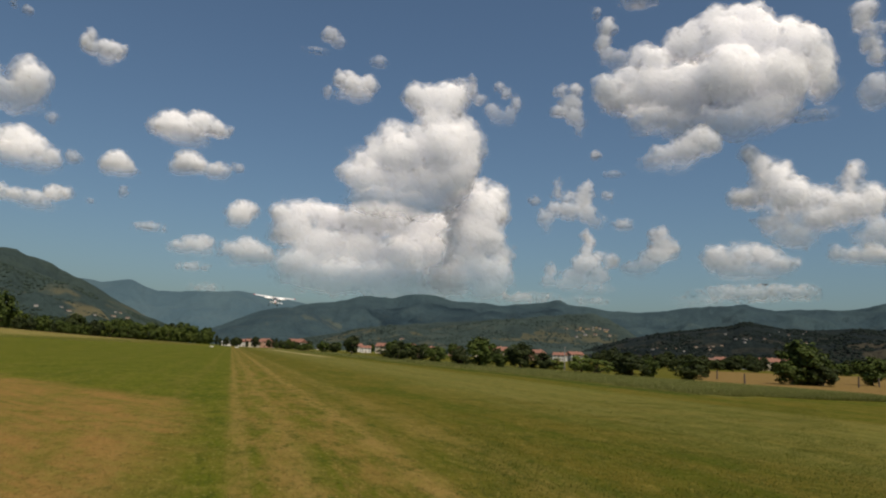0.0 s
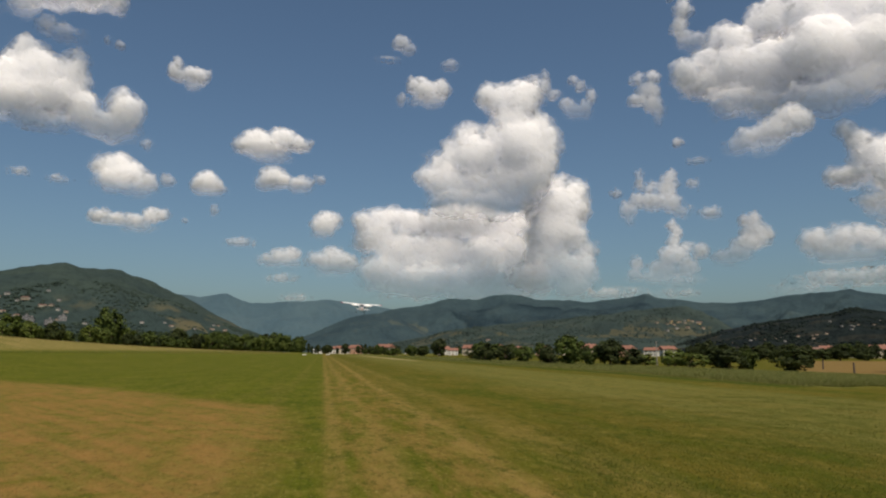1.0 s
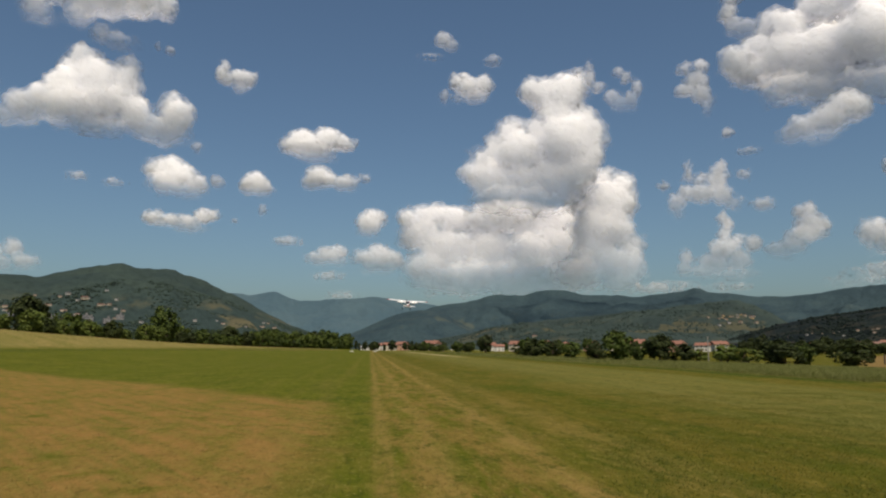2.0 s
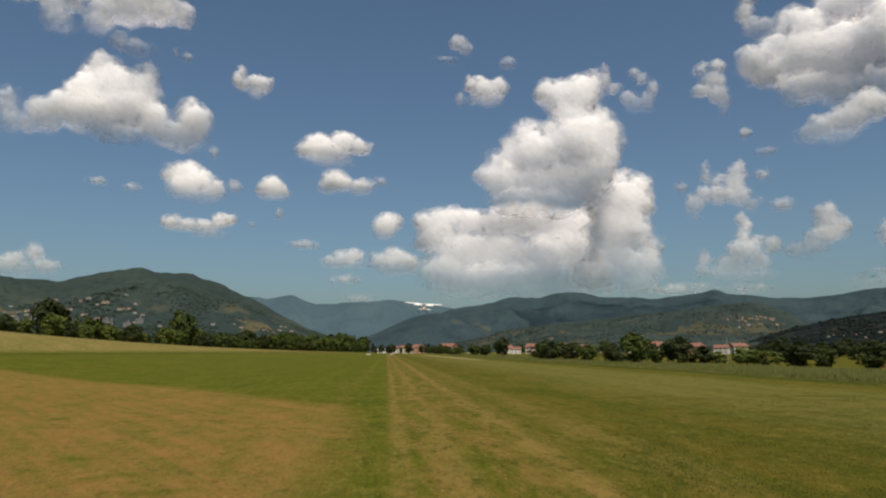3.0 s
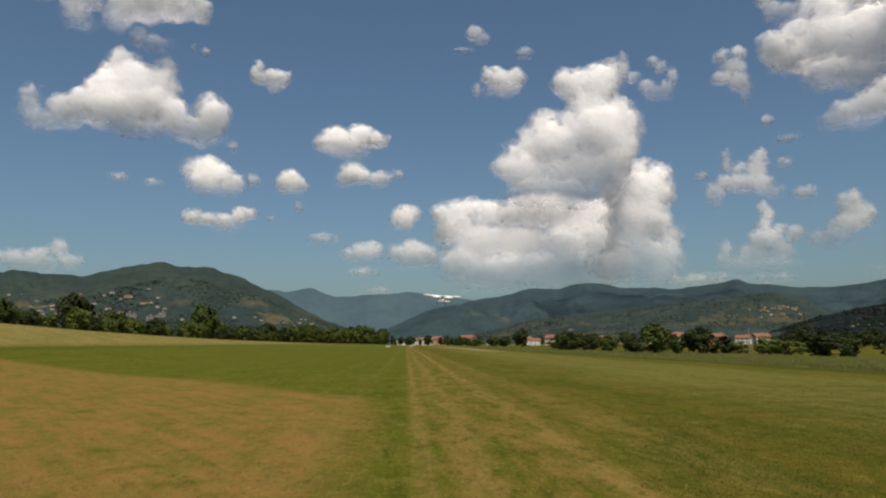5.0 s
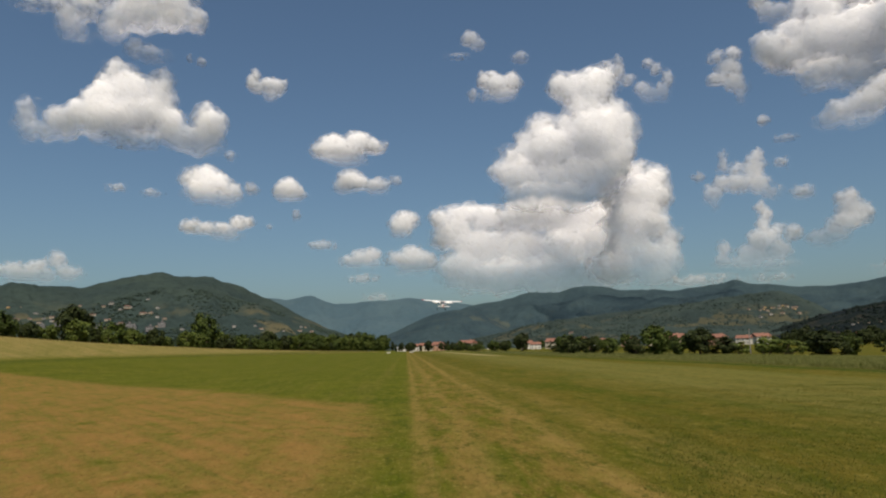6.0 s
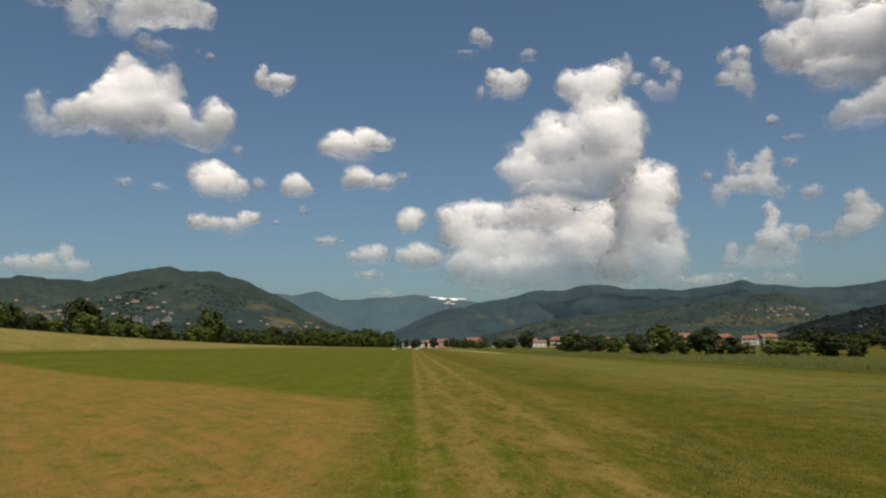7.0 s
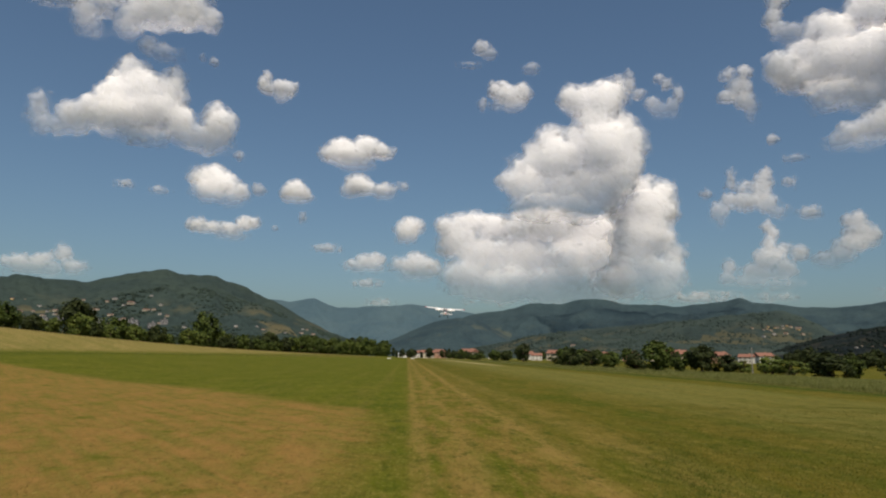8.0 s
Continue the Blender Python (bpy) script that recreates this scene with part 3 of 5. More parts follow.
# the tower over the valley: crown, column, broad foot
cloud(1, [(13.50, 20.85, 0.70, 0.78), (14.64, 20.32, 1.09, 1.22), (16.27, 20.39, 1.21, 1.38), (15.48, 18.71, 1.23, 1.23), (17.47, 21.13, 0.68, 0.77), (17.52, 18.30, 1.29, 1.22), (18.36, 17.12, 1.03, 1.22), (16.06, 16.67, 2.19, 1.99), (18.25, 15.37, 1.03, 1.32), (14.03, 17.50, 0.98, 0.98), (11.92, 17.34, 0.99, 1.25), (12.55, 15.81, 1.80, 1.53), (10.43, 15.71, 1.27, 1.27), (9.23, 15.09, 1.00, 1.00), (8.25, 14.22, 0.92, 0.82), (9.88, 13.69, 1.60, 1.14), (12.44, 13.32, 2.26, 1.59), (15.44, 13.58, 2.21, 1.80), (17.07, 14.36, 1.75, 1.60), (11.46, 12.19, 2.82, 0.82), (13.98, 11.86, 2.69, 0.82)], 3850, lean=0.05)
cloud(0.95, [(19.25, 13.50, 0.94, 0.89), (20.51, 12.73, 1.02, 1.06), (20.87, 11.59, 0.93, 1.06), (18.09, 12.71, 1.13, 0.98), (17.38, 11.86, 1.09, 0.81), (19.35, 11.49, 1.71, 1.56), (18.79, 9.52, 2.16, 1.79), (20.50, 9.17, 1.02, 1.06), (21.29, 8.01, 0.76, 0.88), (20.97, 6.48, 1.01, 1.24), (19.48, 6.56, 1.71, 1.34), (18.24, 7.53, 1.73, 1.80), (17.27, 6.00, 1.96, 1.17), (20.25, 5.10, 1.48, 0.71)], 4050)
cloud(0.9, [(3.41, 10.67, 1.02, 0.93), (5.06, 10.77, 1.16, 0.93), (3.13, 9.05, 0.84, 0.84), (4.55, 9.25, 1.63, 1.16), (6.94, 10.34, 1.39, 1.02), (8.58, 10.29, 1.11, 0.93), (6.40, 8.04, 2.32, 1.63), (9.96, 9.77, 1.19, 0.83), (11.36, 9.94, 1.09, 0.74), (12.95, 9.40, 1.35, 1.15), (14.33, 9.56, 1.34, 1.00), (9.66, 7.93, 2.29, 1.62), (12.87, 7.57, 1.81, 1.60), (15.41, 8.59, 1.78, 1.59), (16.21, 6.73, 1.76, 1.59), (4.95, 6.45, 2.09, 1.30), (8.19, 5.66, 2.76, 1.30), (11.87, 5.54, 2.72, 1.38), (15.46, 5.18, 2.66, 1.00), (5.85, 5.26, 2.32, 0.74), (11.16, 10.73, 2.73, 1.10), (15.27, 10.33, 2.22, 1.18)], 4480)
cloud(0.55, [(18.39, 21.32, 0.42, 0.51), (19.03, 20.74, 0.51, 0.34), (20.22, 19.74, 0.59, 0.60), (20.94, 19.14, 0.75, 0.51), (21.74, 19.34, 0.50, 0.68), (22.21, 20.34, 0.33, 0.59), (21.30, 21.22, 0.41, 0.33), (20.76, 21.71, 0.29, 0.33), (18.36, 22.31, 0.21, 0.38), (17.52, 21.98, 0.43, 0.34)], 3850)
# fair-weather clouds to the west
cloud(0.95, [(-22.52, 20.96, 0.98, 1.04), (-23.14, 19.67, 1.05, 1.29), (-23.67, 18.38, 1.19, 1.30), (-21.94, 19.62, 1.30, 1.39), (-20.51, 19.79, 0.86, 0.82), (-19.37, 20.42, 0.63, 0.91), (-19.66, 19.06, 1.10, 1.25), (-21.26, 18.05, 1.93, 1.49), (-23.22, 17.20, 1.88, 1.23), (-24.97, 17.40, 1.24, 0.89), (-26.26, 16.83, 1.00, 0.88), (-27.50, 15.98, 0.98, 0.55), (-28.41, 16.14, 0.55, 0.71), (-28.66, 17.28, 0.34, 0.70), (-28.22, 17.74, 0.28, 0.35), (-18.76, 17.46, 1.12, 1.18), (-17.46, 16.51, 1.43, 0.77), (-15.78, 17.63, 1.08, 1.38), (-16.18, 16.39, 1.33, 0.78), (-21.58, 16.10, 1.93, 0.50)])
cloud(0.75, [(-26.09, 23.93, 0.71, 1.06), (-25.47, 23.27, 0.64, 0.46), (-22.96, 24.28, 0.82, 0.97), (-21.37, 25.31, 1.70, 1.09), (-19.06, 25.65, 1.56, 1.03), (-17.10, 25.42, 0.80, 0.72), (-23.32, 23.44, 0.44, 0.31), (-25.19, 25.13, 1.43, 0.53), (-20.40, 27.02, 2.66, 0.77), (-24.46, 26.14, 1.08, 0.56)])
cloud(0.4, [(-28.92, 24.39, 1.01, 0.29), (-27.66, 24.84, 1.03, 0.30)])
cloud(0.35, [(-21.54, 22.71, 0.53, 0.56), (-20.20, 22.37, 1.16, 0.48)])
cloud(0.5, [(-16.48, 22.31, 0.32, 0.33), (-17.36, 22.63, 0.16, 0.21)])
cloud(0.8, [(-10.92, 21.08, 0.86, 0.52), (-10.46, 21.02, 0.60, 0.52), (-11.93, 20.93, 0.60, 0.34), (-11.00, 20.30, 0.52, 0.43), (-12.22, 21.85, 0.34, 0.38), (-12.52, 21.18, 0.34, 0.51)])
cloud(0.8, [(8.16, 21.20, 0.99, 0.62), (9.47, 21.35, 0.63, 0.70), (7.07, 21.69, 0.54, 0.44), (7.80, 21.88, 0.45, 0.35), (8.71, 20.29, 0.90, 0.53), (7.26, 20.36, 0.54, 0.27), (6.06, 20.50, 0.27, 0.40)])
cloud(0.5, [(5.95, 24.86, 0.53, 0.43), (6.67, 24.31, 0.45, 0.43)])
cloud(0.35, [(4.93, 23.47, 0.72, 0.17)])
cloud(0.3, [(10.27, 23.13, 0.62, 0.34)])
cloud(0.9, [(-15.89, 13.80, 0.92, 0.79), (-16.95, 13.52, 0.74, 0.61), (-15.23, 13.17, 1.09, 0.79), (-14.13, 12.56, 0.85, 0.58), (-16.07, 12.47, 1.33, 0.70), (-15.20, 11.99, 1.43, 0.44)])
cloud(0.4, [(-12.46, 12.86, 0.43, 0.45)])
cloud(0.85, [(-17.05, 9.93, 0.66, 0.44), (-15.78, 9.75, 0.75, 0.40), (-14.50, 9.71, 0.85, 0.40), (-13.34, 10.23, 0.60, 0.49), (-12.77, 10.38, 0.52, 0.36), (-14.27, 9.18, 0.94, 0.31)])
cloud(0.85, [(-9.54, 13.09, 0.97, 0.72), (-10.13, 12.71, 0.62, 0.54), (-8.76, 12.66, 0.62, 0.50), (-9.44, 12.37, 0.89, 0.36)])
cloud(0.95, [(-5.77, 16.66, 1.17, 0.72), (-3.88, 16.83, 1.00, 0.72), (-2.55, 16.71, 0.82, 0.54), (-6.70, 16.19, 0.81, 0.54), (-5.20, 15.91, 1.54, 0.63), (-4.59, 15.33, 1.18, 0.36), (-1.83, 16.58, 0.37, 0.41)])
cloud(0.85, [(-4.45, 13.82, 0.91, 0.82), (-3.65, 13.51, 0.73, 0.64), (-2.24, 13.28, 0.83, 0.55), (-5.06, 13.27, 0.73, 0.55)])
cloud(0.4, [(-0.67, 13.74, 0.46, 0.37)])
cloud(0.45, [(-22.43, 12.58, 0.54, 0.21), (-19.90, 12.25, 0.64, 0.26)])
cloud(0.35, [(-8.84, 10.93, 0.27, 0.50)])
cloud(0.3, [(-14.06, 15.44, 0.34, 0.44)])
cloud(0.3, [(-10.99, 9.98, 0.31, 0.23)])
cloud(0.85, [(0.09, 10.73, 0.93, 0.46), (-0.15, 9.94, 0.93, 0.84), (-0.63, 9.34, 0.65, 0.37), (0.90, 10.58, 0.37, 0.23)])
cloud(0.55, [(-6.77, 8.48, 0.91, 0.32)])
cloud(0.8, [(-3.45, 7.51, 1.01, 0.60), (-2.61, 7.73, 0.55, 0.56), (-4.38, 7.19, 0.92, 0.42), (-3.22, 7.04, 1.20, 0.37)])
cloud(0.85, [(0.29, 7.94, 0.74, 0.47), (-0.42, 7.34, 0.93, 0.65), (0.98, 7.23, 1.12, 0.74), (0.50, 6.54, 1.39, 0.46), (1.78, 6.98, 0.65, 0.65)])
cloud(0.55, [(-3.46, 5.71, 1.01, 0.32)])
cloud(0.45, [(-2.31, 4.21, 0.92, 0.28)])
cloud(0.75, [(-26.12, 7.07, 0.57, 0.49), (-27.51, 6.40, 0.87, 0.48), (-28.88, 6.14, 0.85, 0.48), (-25.35, 6.07, 0.91, 0.49), (-27.83, 5.78, 2.07, 0.56)])
# clouds over the ridge to the east
cloud(0.65, [(26.05, 21.43, 0.55, 0.36), (27.09, 21.46, 0.54, 0.40), (26.81, 20.48, 0.70, 0.65), (27.13, 19.40, 0.69, 0.57), (27.69, 18.90, 0.46, 0.49), (25.92, 19.80, 0.63, 0.33), (27.51, 18.10, 0.31, 0.49)])
cloud(1, [(38.35, 26.07, 1.09, 0.95), (40.66, 25.77, 1.51, 1.17), (43.67, 24.75, 0.87, 0.92), (36.82, 25.04, 0.95, 0.97), (38.95, 24.00, 1.55, 1.61), (41.43, 23.69, 1.88, 1.98), (44.20, 23.11, 1.62, 1.40), (45.69, 21.91, 0.92, 1.40), (45.82, 20.33, 0.71, 0.94), (31.21, 20.43, 1.45, 0.86), (33.69, 21.15, 1.88, 1.70), (36.32, 20.54, 2.44, 2.10), (39.30, 21.11, 2.34, 2.05), (42.55, 20.75, 2.24, 2.01), (33.23, 18.82, 1.69, 0.78), (35.86, 18.24, 1.85, 0.86), (39.24, 17.99, 2.17, 1.01), (41.69, 18.60, 1.90, 0.99), (32.47, 23.81, 1.00, 0.88), (33.68, 23.21, 1.14, 1.03), (31.40, 22.22, 1.01, 0.81), (29.95, 21.45, 1.0, 0.86), (35.29, 24.60, 0.72, 1.00), (36.37, 24.09, 1.02, 1.15)], lean=0.26)
cloud(0.7, [(33.44, 15.45, 0.85, 0.62), (34.32, 15.94, 1.01, 0.70), (35.84, 16.30, 1.40, 0.86), (37.13, 17.08, 1.22, 0.85), (35.18, 15.11, 1.00, 0.35)], 3950)
cloud(0.7, [(29.72, 25.98, 0.61, 0.63), (29.48, 24.81, 0.52, 0.64), (29.78, 23.87, 0.60, 0.49), (30.52, 23.28, 0.77, 0.49), (31.07, 23.77, 0.42, 0.32)], 3800)
cloud(0.5, [(28.86, 16.20, 0.35, 0.36)])
cloud(0.4, [(30.32, 14.74, 0.61, 0.27)])
cloud(0.4, [(28.84, 27.09, 0.34, 0.41)])
cloud(0.8, [(32.35, 27.75, 1.23, 0.40)])
cloud(0.75, [(48.79, 24.98, 0.83, 0.44), (48.57, 24.28, 0.60, 0.52), (49.03, 22.69, 0.53, 0.52), (49.51, 21.67, 0.46, 0.52), (49.21, 19.24, 0.73, 1.07), (48.50, 19.16, 0.34, 0.69), (49.25, 23.59, 0.66, 0.22)])
cloud(0.4, [(44.79, 18.15, 1.45, 0.28)])
cloud(0.6, [(28.04, 13.42, 0.61, 0.67), (27.97, 12.59, 0.69, 0.84), (28.28, 11.58, 0.84, 0.67), (29.01, 10.99, 0.60, 0.42), (26.92, 11.86, 1.01, 0.59), (25.72, 11.99, 0.64, 0.51), (24.85, 11.22, 0.64, 0.60), (25.00, 10.47, 0.36, 0.52), (29.95, 13.05, 0.45, 0.29), (25.85, 13.69, 0.32, 0.59), (26.61, 12.96, 0.78, 0.34)])
cloud(0.75, [(28.16, 10.03, 0.34, 0.38), (28.49, 9.36, 0.46, 0.50), (28.24, 8.54, 0.53, 0.51), (29.17, 8.24, 0.68, 0.33), (28.15, 7.49, 1.07, 0.76), (27.49, 6.48, 1.23, 0.76), (29.22, 6.56, 0.82, 0.67), (30.27, 7.85, 0.44, 0.50), (25.34, 6.85, 0.40, 0.69), (25.21, 6.13, 0.64, 0.43), (28.57, 5.56, 1.51, 0.34), (26.66, 5.90, 0.94, 0.51)])
cloud(0.5, [(24.00, 12.57, 0.37, 0.35)])
cloud(0.5, [(31.07, 10.67, 0.73, 0.45)])
cloud(0.8, [(34.08, 9.97, 0.48, 0.56), (33.48, 9.96, 0.35, 0.48), (34.16, 8.96, 1.03, 0.72), (35.01, 8.85, 0.40, 0.63), (33.74, 8.20, 1.04, 0.56), (32.97, 7.47, 0.84, 0.57), (31.88, 7.29, 0.79, 0.49), (32.19, 6.73, 0.71, 0.33)])
cloud(0.85, [(38.24, 7.96, 0.97, 0.87), (39.85, 8.29, 1.18, 0.68), (41.42, 8.13, 1.15, 0.76), (42.56, 7.48, 0.98, 0.67), (39.43, 7.09, 1.58, 0.77), (41.39, 6.74, 1.31, 0.51)])
cloud(0.55, [(40.58, 5.38, 3.11, 0.47), (36.96, 4.62, 1.63, 0.35), (43.26, 5.59, 1.26, 0.37)])
cloud(0.85, [(40.62, 15.99, 0.47, 0.59), (41.40, 15.10, 0.84, 0.75), (43.14, 14.34, 0.60, 0.74), (42.35, 13.77, 1.36, 1.08), (40.74, 12.61, 1.32, 0.68), (43.46, 12.45, 1.67, 1.24), (45.70, 12.30, 0.93, 0.65), (47.16, 12.80, 0.49, 0.88), (47.56, 13.96, 0.62, 0.64), (47.10, 11.40, 1.56, 0.96), (45.27, 10.70, 1.80, 0.74), (43.75, 9.53, 1.33, 0.66), (42.26, 10.63, 1.14, 0.67), (48.69, 11.68, 0.81, 1.18), (48.75, 9.30, 1.01, 1.19)])
cloud(0.75, [(47.32, 7.97, 1.04, 0.48), (48.69, 7.92, 1.01, 0.71), (46.27, 8.21, 0.35, 0.49)])
cloud(0.45, [(23.35, 4.59, 2.04, 0.39), (27.92, 4.55, 1.53, 0.25)])


# ---- trees and bushes ----
def leaves(centres, radius, per, size, rng):
    """Folded leaf sprays, a few dozen about every clump centre."""
    c = np.repeat(np.asarray(centres), per, 0)
    r = np.repeat(np.asarray(radius), per)[:, None]
    n = len(c)
    off = rng.normal(size=(n, 3))
    off /= np.linalg.norm(off, axis=1)[:, None]
    c = c + off * r * rng.random((n, 1)) ** 0.45
    mid = np.asarray(centres).mean(0)
    k = (c - mid) / (np.linalg.norm(c - mid, axis=1)[:, None] + 1e-6) * 0.8 + off * 0.6 + [0, 0, 0.3] + 0.35 * rng.normal(size=(n, 3))
    k /= np.linalg.norm(k, axis=1)[:, None]
    a = np.cross(k, rng.normal(size=(n, 3)))
    a /= np.linalg.norm(a, axis=1)[:, None] + 1e-9
    b = np.cross(k, a)
    s = size * rng.uniform(0.6, 1.4, (n, 1))
    v = np.stack([c - a * s, c + b * s * 0.6 + k * s * 0.25, c + a * s, c - b * s * 0.6 + k * s * 0.25], 1).reshape(-1, 3)
    i = np.arange(n)[:, None] * 4
    f = np.concatenate([i + [0, 1, 2], i + [0, 2, 3]], 0)
    return v, f


def crown_mesh(seed, clumps, low, spread, per, size, lean=0.0, point=0.0):
    """Crown in a unit height: clumps filling an uneven, lobed outline with gaps."""
    rng = np.random.default_rng(seed)
    pts, rad = [], []
    lobes = rng.uniform(0.65, 1.15, 7)
    while len(pts) < clumps:
        u = rng.uniform(-1, 1, 3)
        d = np.linalg.norm(u)
        if d > 1 or d < 0.35:
            continue
        ang = math.atan2(u[1], u[0])
        lob = lobes[int((ang + math.pi) / (2 * math.pi) * 6.999)]
        h = low + (1 - low) * (u[2] * 0.5 + 0.5)
        taper = 1 - point * (u[2] * 0.5 + 0.5)
        pts.append((u[0] * spread * lob * taper + lean * h, u[1] * spread * lob * taper, min(0.94, h * (0.86 + 0.14 * lob))))
        rad.append(rng.uniform(0.09, 0.16) * (0.6 + spread * 0.8))
    return leaves(pts, rad, per, size, rng), pts


def plant(name, seed, leaf, clumps=34, low=0.12, spread=0.5, per=32, size=0.055, trunk=0.035, stems=1, lean=0.0, point=0.0):
    """Trunk, limbs that reach into the crown, and the crown; one metre tall, scaled where it stands."""
    ob = new(name)
    (v, f), pts = crown_mesh(seed, clumps, low, spread, per, size, lean, point)
    rng = random.Random(seed)
    for k in range(stems):
        bx, by = (0, 0) if stems == 1 else (rng.uniform(-0.18, 0.18) * spread, rng.uniform(-0.18, 0.18) * spread)
        bm = tube((bx, by, -0.06), (bx * 1.3 + lean * 0.3, by * 1.3, low + 0.28), trunk, trunk * 0.55, 8)
        for p in rng.sample(pts, 5):
            tube((bx * 1.2 + lean * 0.2, by * 1.2, low + 0.1), p, trunk * 0.45, trunk * 0.1, 5, bm)
        part("trunk", bm, M_BARK, ob)
    solid("crown", mesh_of("crown", v.tolist(), f.tolist(), False), leaf, ob)
    return ob


KINDS = {
    "bush_round": ("bush", dict(seed=11, leaf=M_LEAF, clumps=40, low=0.05, spread=0.52, stems=3, trunk=0.02), "dense round green bush beside the grass strip", "bush"),
    "bush_dark": ("bush", dict(seed=12, leaf=M_LEAF_DARK, clumps=40, low=0.05, spread=0.5, stems=3, trunk=0.02), "dark green bushy shrub in the hedgerow", "bush"),
    "bush_pale": ("bush", dict(seed=13, leaf=M_LEAF_PALE, clumps=34, low=0.04, spread=0.55, stems=3, trunk=0.018), "pale green low shrub in the hedgerow", "bush"),
    "tree_broad": ("tree", dict(seed=14, leaf=M_LEAF, clumps=52, low=0.06, spread=0.44, trunk=0.04), "leafy broad green tree with an uneven crown", "tree"),
    "tree_dark": ("tree", dict(seed=15, leaf=M_LEAF_DARK, clumps=52, low=0.05, spread=0.4, trunk=0.04, lean=0.05), "dark green leafy tree standing in a row", "tree"),
    "tree_slim": ("tree", dict(seed=16, leaf=M_LEAF_DARK, clumps=40, low=0.1, spread=0.27, trunk=0.03, point=0.45), "slim tall dark green tree among houses", "tree"),
    "tree_loose": ("tree", dict(seed=17, leaf=M_LEAF, clumps=30, low=0.2, spread=0.46, per=52, trunk=0.04, lean=-0.06), "loose-crowned green tree with gaps between limbs", "tree"),
}
PLANTS = {}
KINDS["tree_light"] = ("tree", dict(seed=18, leaf=M_LEAF_PALE, clumps=46, low=0.06, spread=0.46, trunk=0.035, lean=0.04), "light green leafy tree with a ragged crown", "tree")


def grow(kind, x, y, width, height, group, turn, sink=0.0):
    z = float(ground_z(x, y)) - sink
    m = pose(x, y, z, 0, 0, turn) @ Matrix.Diagonal((width, width, height, 1))
    if kind not in PLANTS:
        name, args, label, cat = KINDS[kind]
        ob = plant(name, **args)
        tagged(ob, label, cat, group)
        ob.matrix_basis = m
        PLANTS[kind] = ob
        return ob
    first = PLANTS[kind]
    ob = copy_thing(first, pose(0, 0, 0))
    ob.matrix_basis = m
    return tagged(ob, group=group)


# hedgerow along the strip: kind, x, y, width, height
HEDGE = [
    ("tree_dark", 35.6, 215, 6.2, 6.0), ("bush_dark", 29.5, 126, 5.0, 3.3), ("bush_dark", 33.0, 125, 4.6, 2.9),
    ("bush_round", 31.0, 106, 3.9, 2.5), ("bush_dark", 30.4, 92, 3.4, 2.5), ("tree_broad", 30.6, 84.5, 4.3, 3.7),
    ("bush_round", 31.0, 78.5, 2.4, 1.8), ("tree_dark", 33.2, 78, 4.0, 3.3), ("bush_dark", 36.0, 78, 3.4, 2.1),
    ("bush_pale", 37.6, 77.6, 2.3, 1.6), ("bush_pale", 36.8, 69.6, 3.9, 2.0), ("bush_pale", 36.6, 65.4, 3.0, 1.6),
    ("bush_dark", 39.9, 64.4, 4.6, 2.5), ("bush_round", 42.6, 65.0, 2.4, 2.0), ("bush_dark", 42.0, 57.2, 3.6, 2.4),
    ("tree_broad", 55.0, 57.5, 5.2, 4.3), ("bush_dark", 58.0, 59.0, 4.0, 2.8), ("bush_round", 70.0, 63.0, 4.6, 3.2),
    ("bush_round", 76.0, 60.0, 5.0, 3.4), ("bush_round", 53.2, 57.0, 3.4, 2.3), ("bush_dark", 56.6, 56.6, 3.6, 2.2),
]
rnd = random.Random(3)
for k, (kind, x, y, w, h) in enumerate(HEDGE):
    grow(kind, x, y, w * 1.05, h, "hedgerow beside the strip", 47 * k)
y = 138.0
while y < 760:
    kind = rnd.choice(["bush_dark", "bush_round", "tree_dark", "bush_dark", "tree_broad", "bush_pale"])
    big = 1.5 if kind.startswith("tree") else 1.0
    w = rnd.uniform(3.4, 5.4) * big
    spot = (33 + rnd.uniform(-2.5, 4) + 0.012 * (y - 130), y, w, w * rnd.uniform(0.6, 0.8))
    if not 160 < y < 345 or rnd.random() < 0.12:          # a gap that shows the village
        grow(kind, *spot, "hedgerow beside the strip", rnd.uniform(0, 360))
    y += rnd.uniform(5, 11) * (1 + (y - 138) / 500)
# low hedge at the far side of the stubble field
for k in range(30):
    x = 92 + 5.0 * k + rnd.uniform(-1.2, 1.2)
    w = rnd.uniform(4.2, 6.4)
    grow(rnd.choice(["bush_dark", "bush_round", "bush_dark", "tree_dark"]), x, 156 + rnd.uniform(-2, 2), w, w * rnd.uniform(0.42, 0.66), "hedge behind the stubble field", rnd.uniform(0, 360))
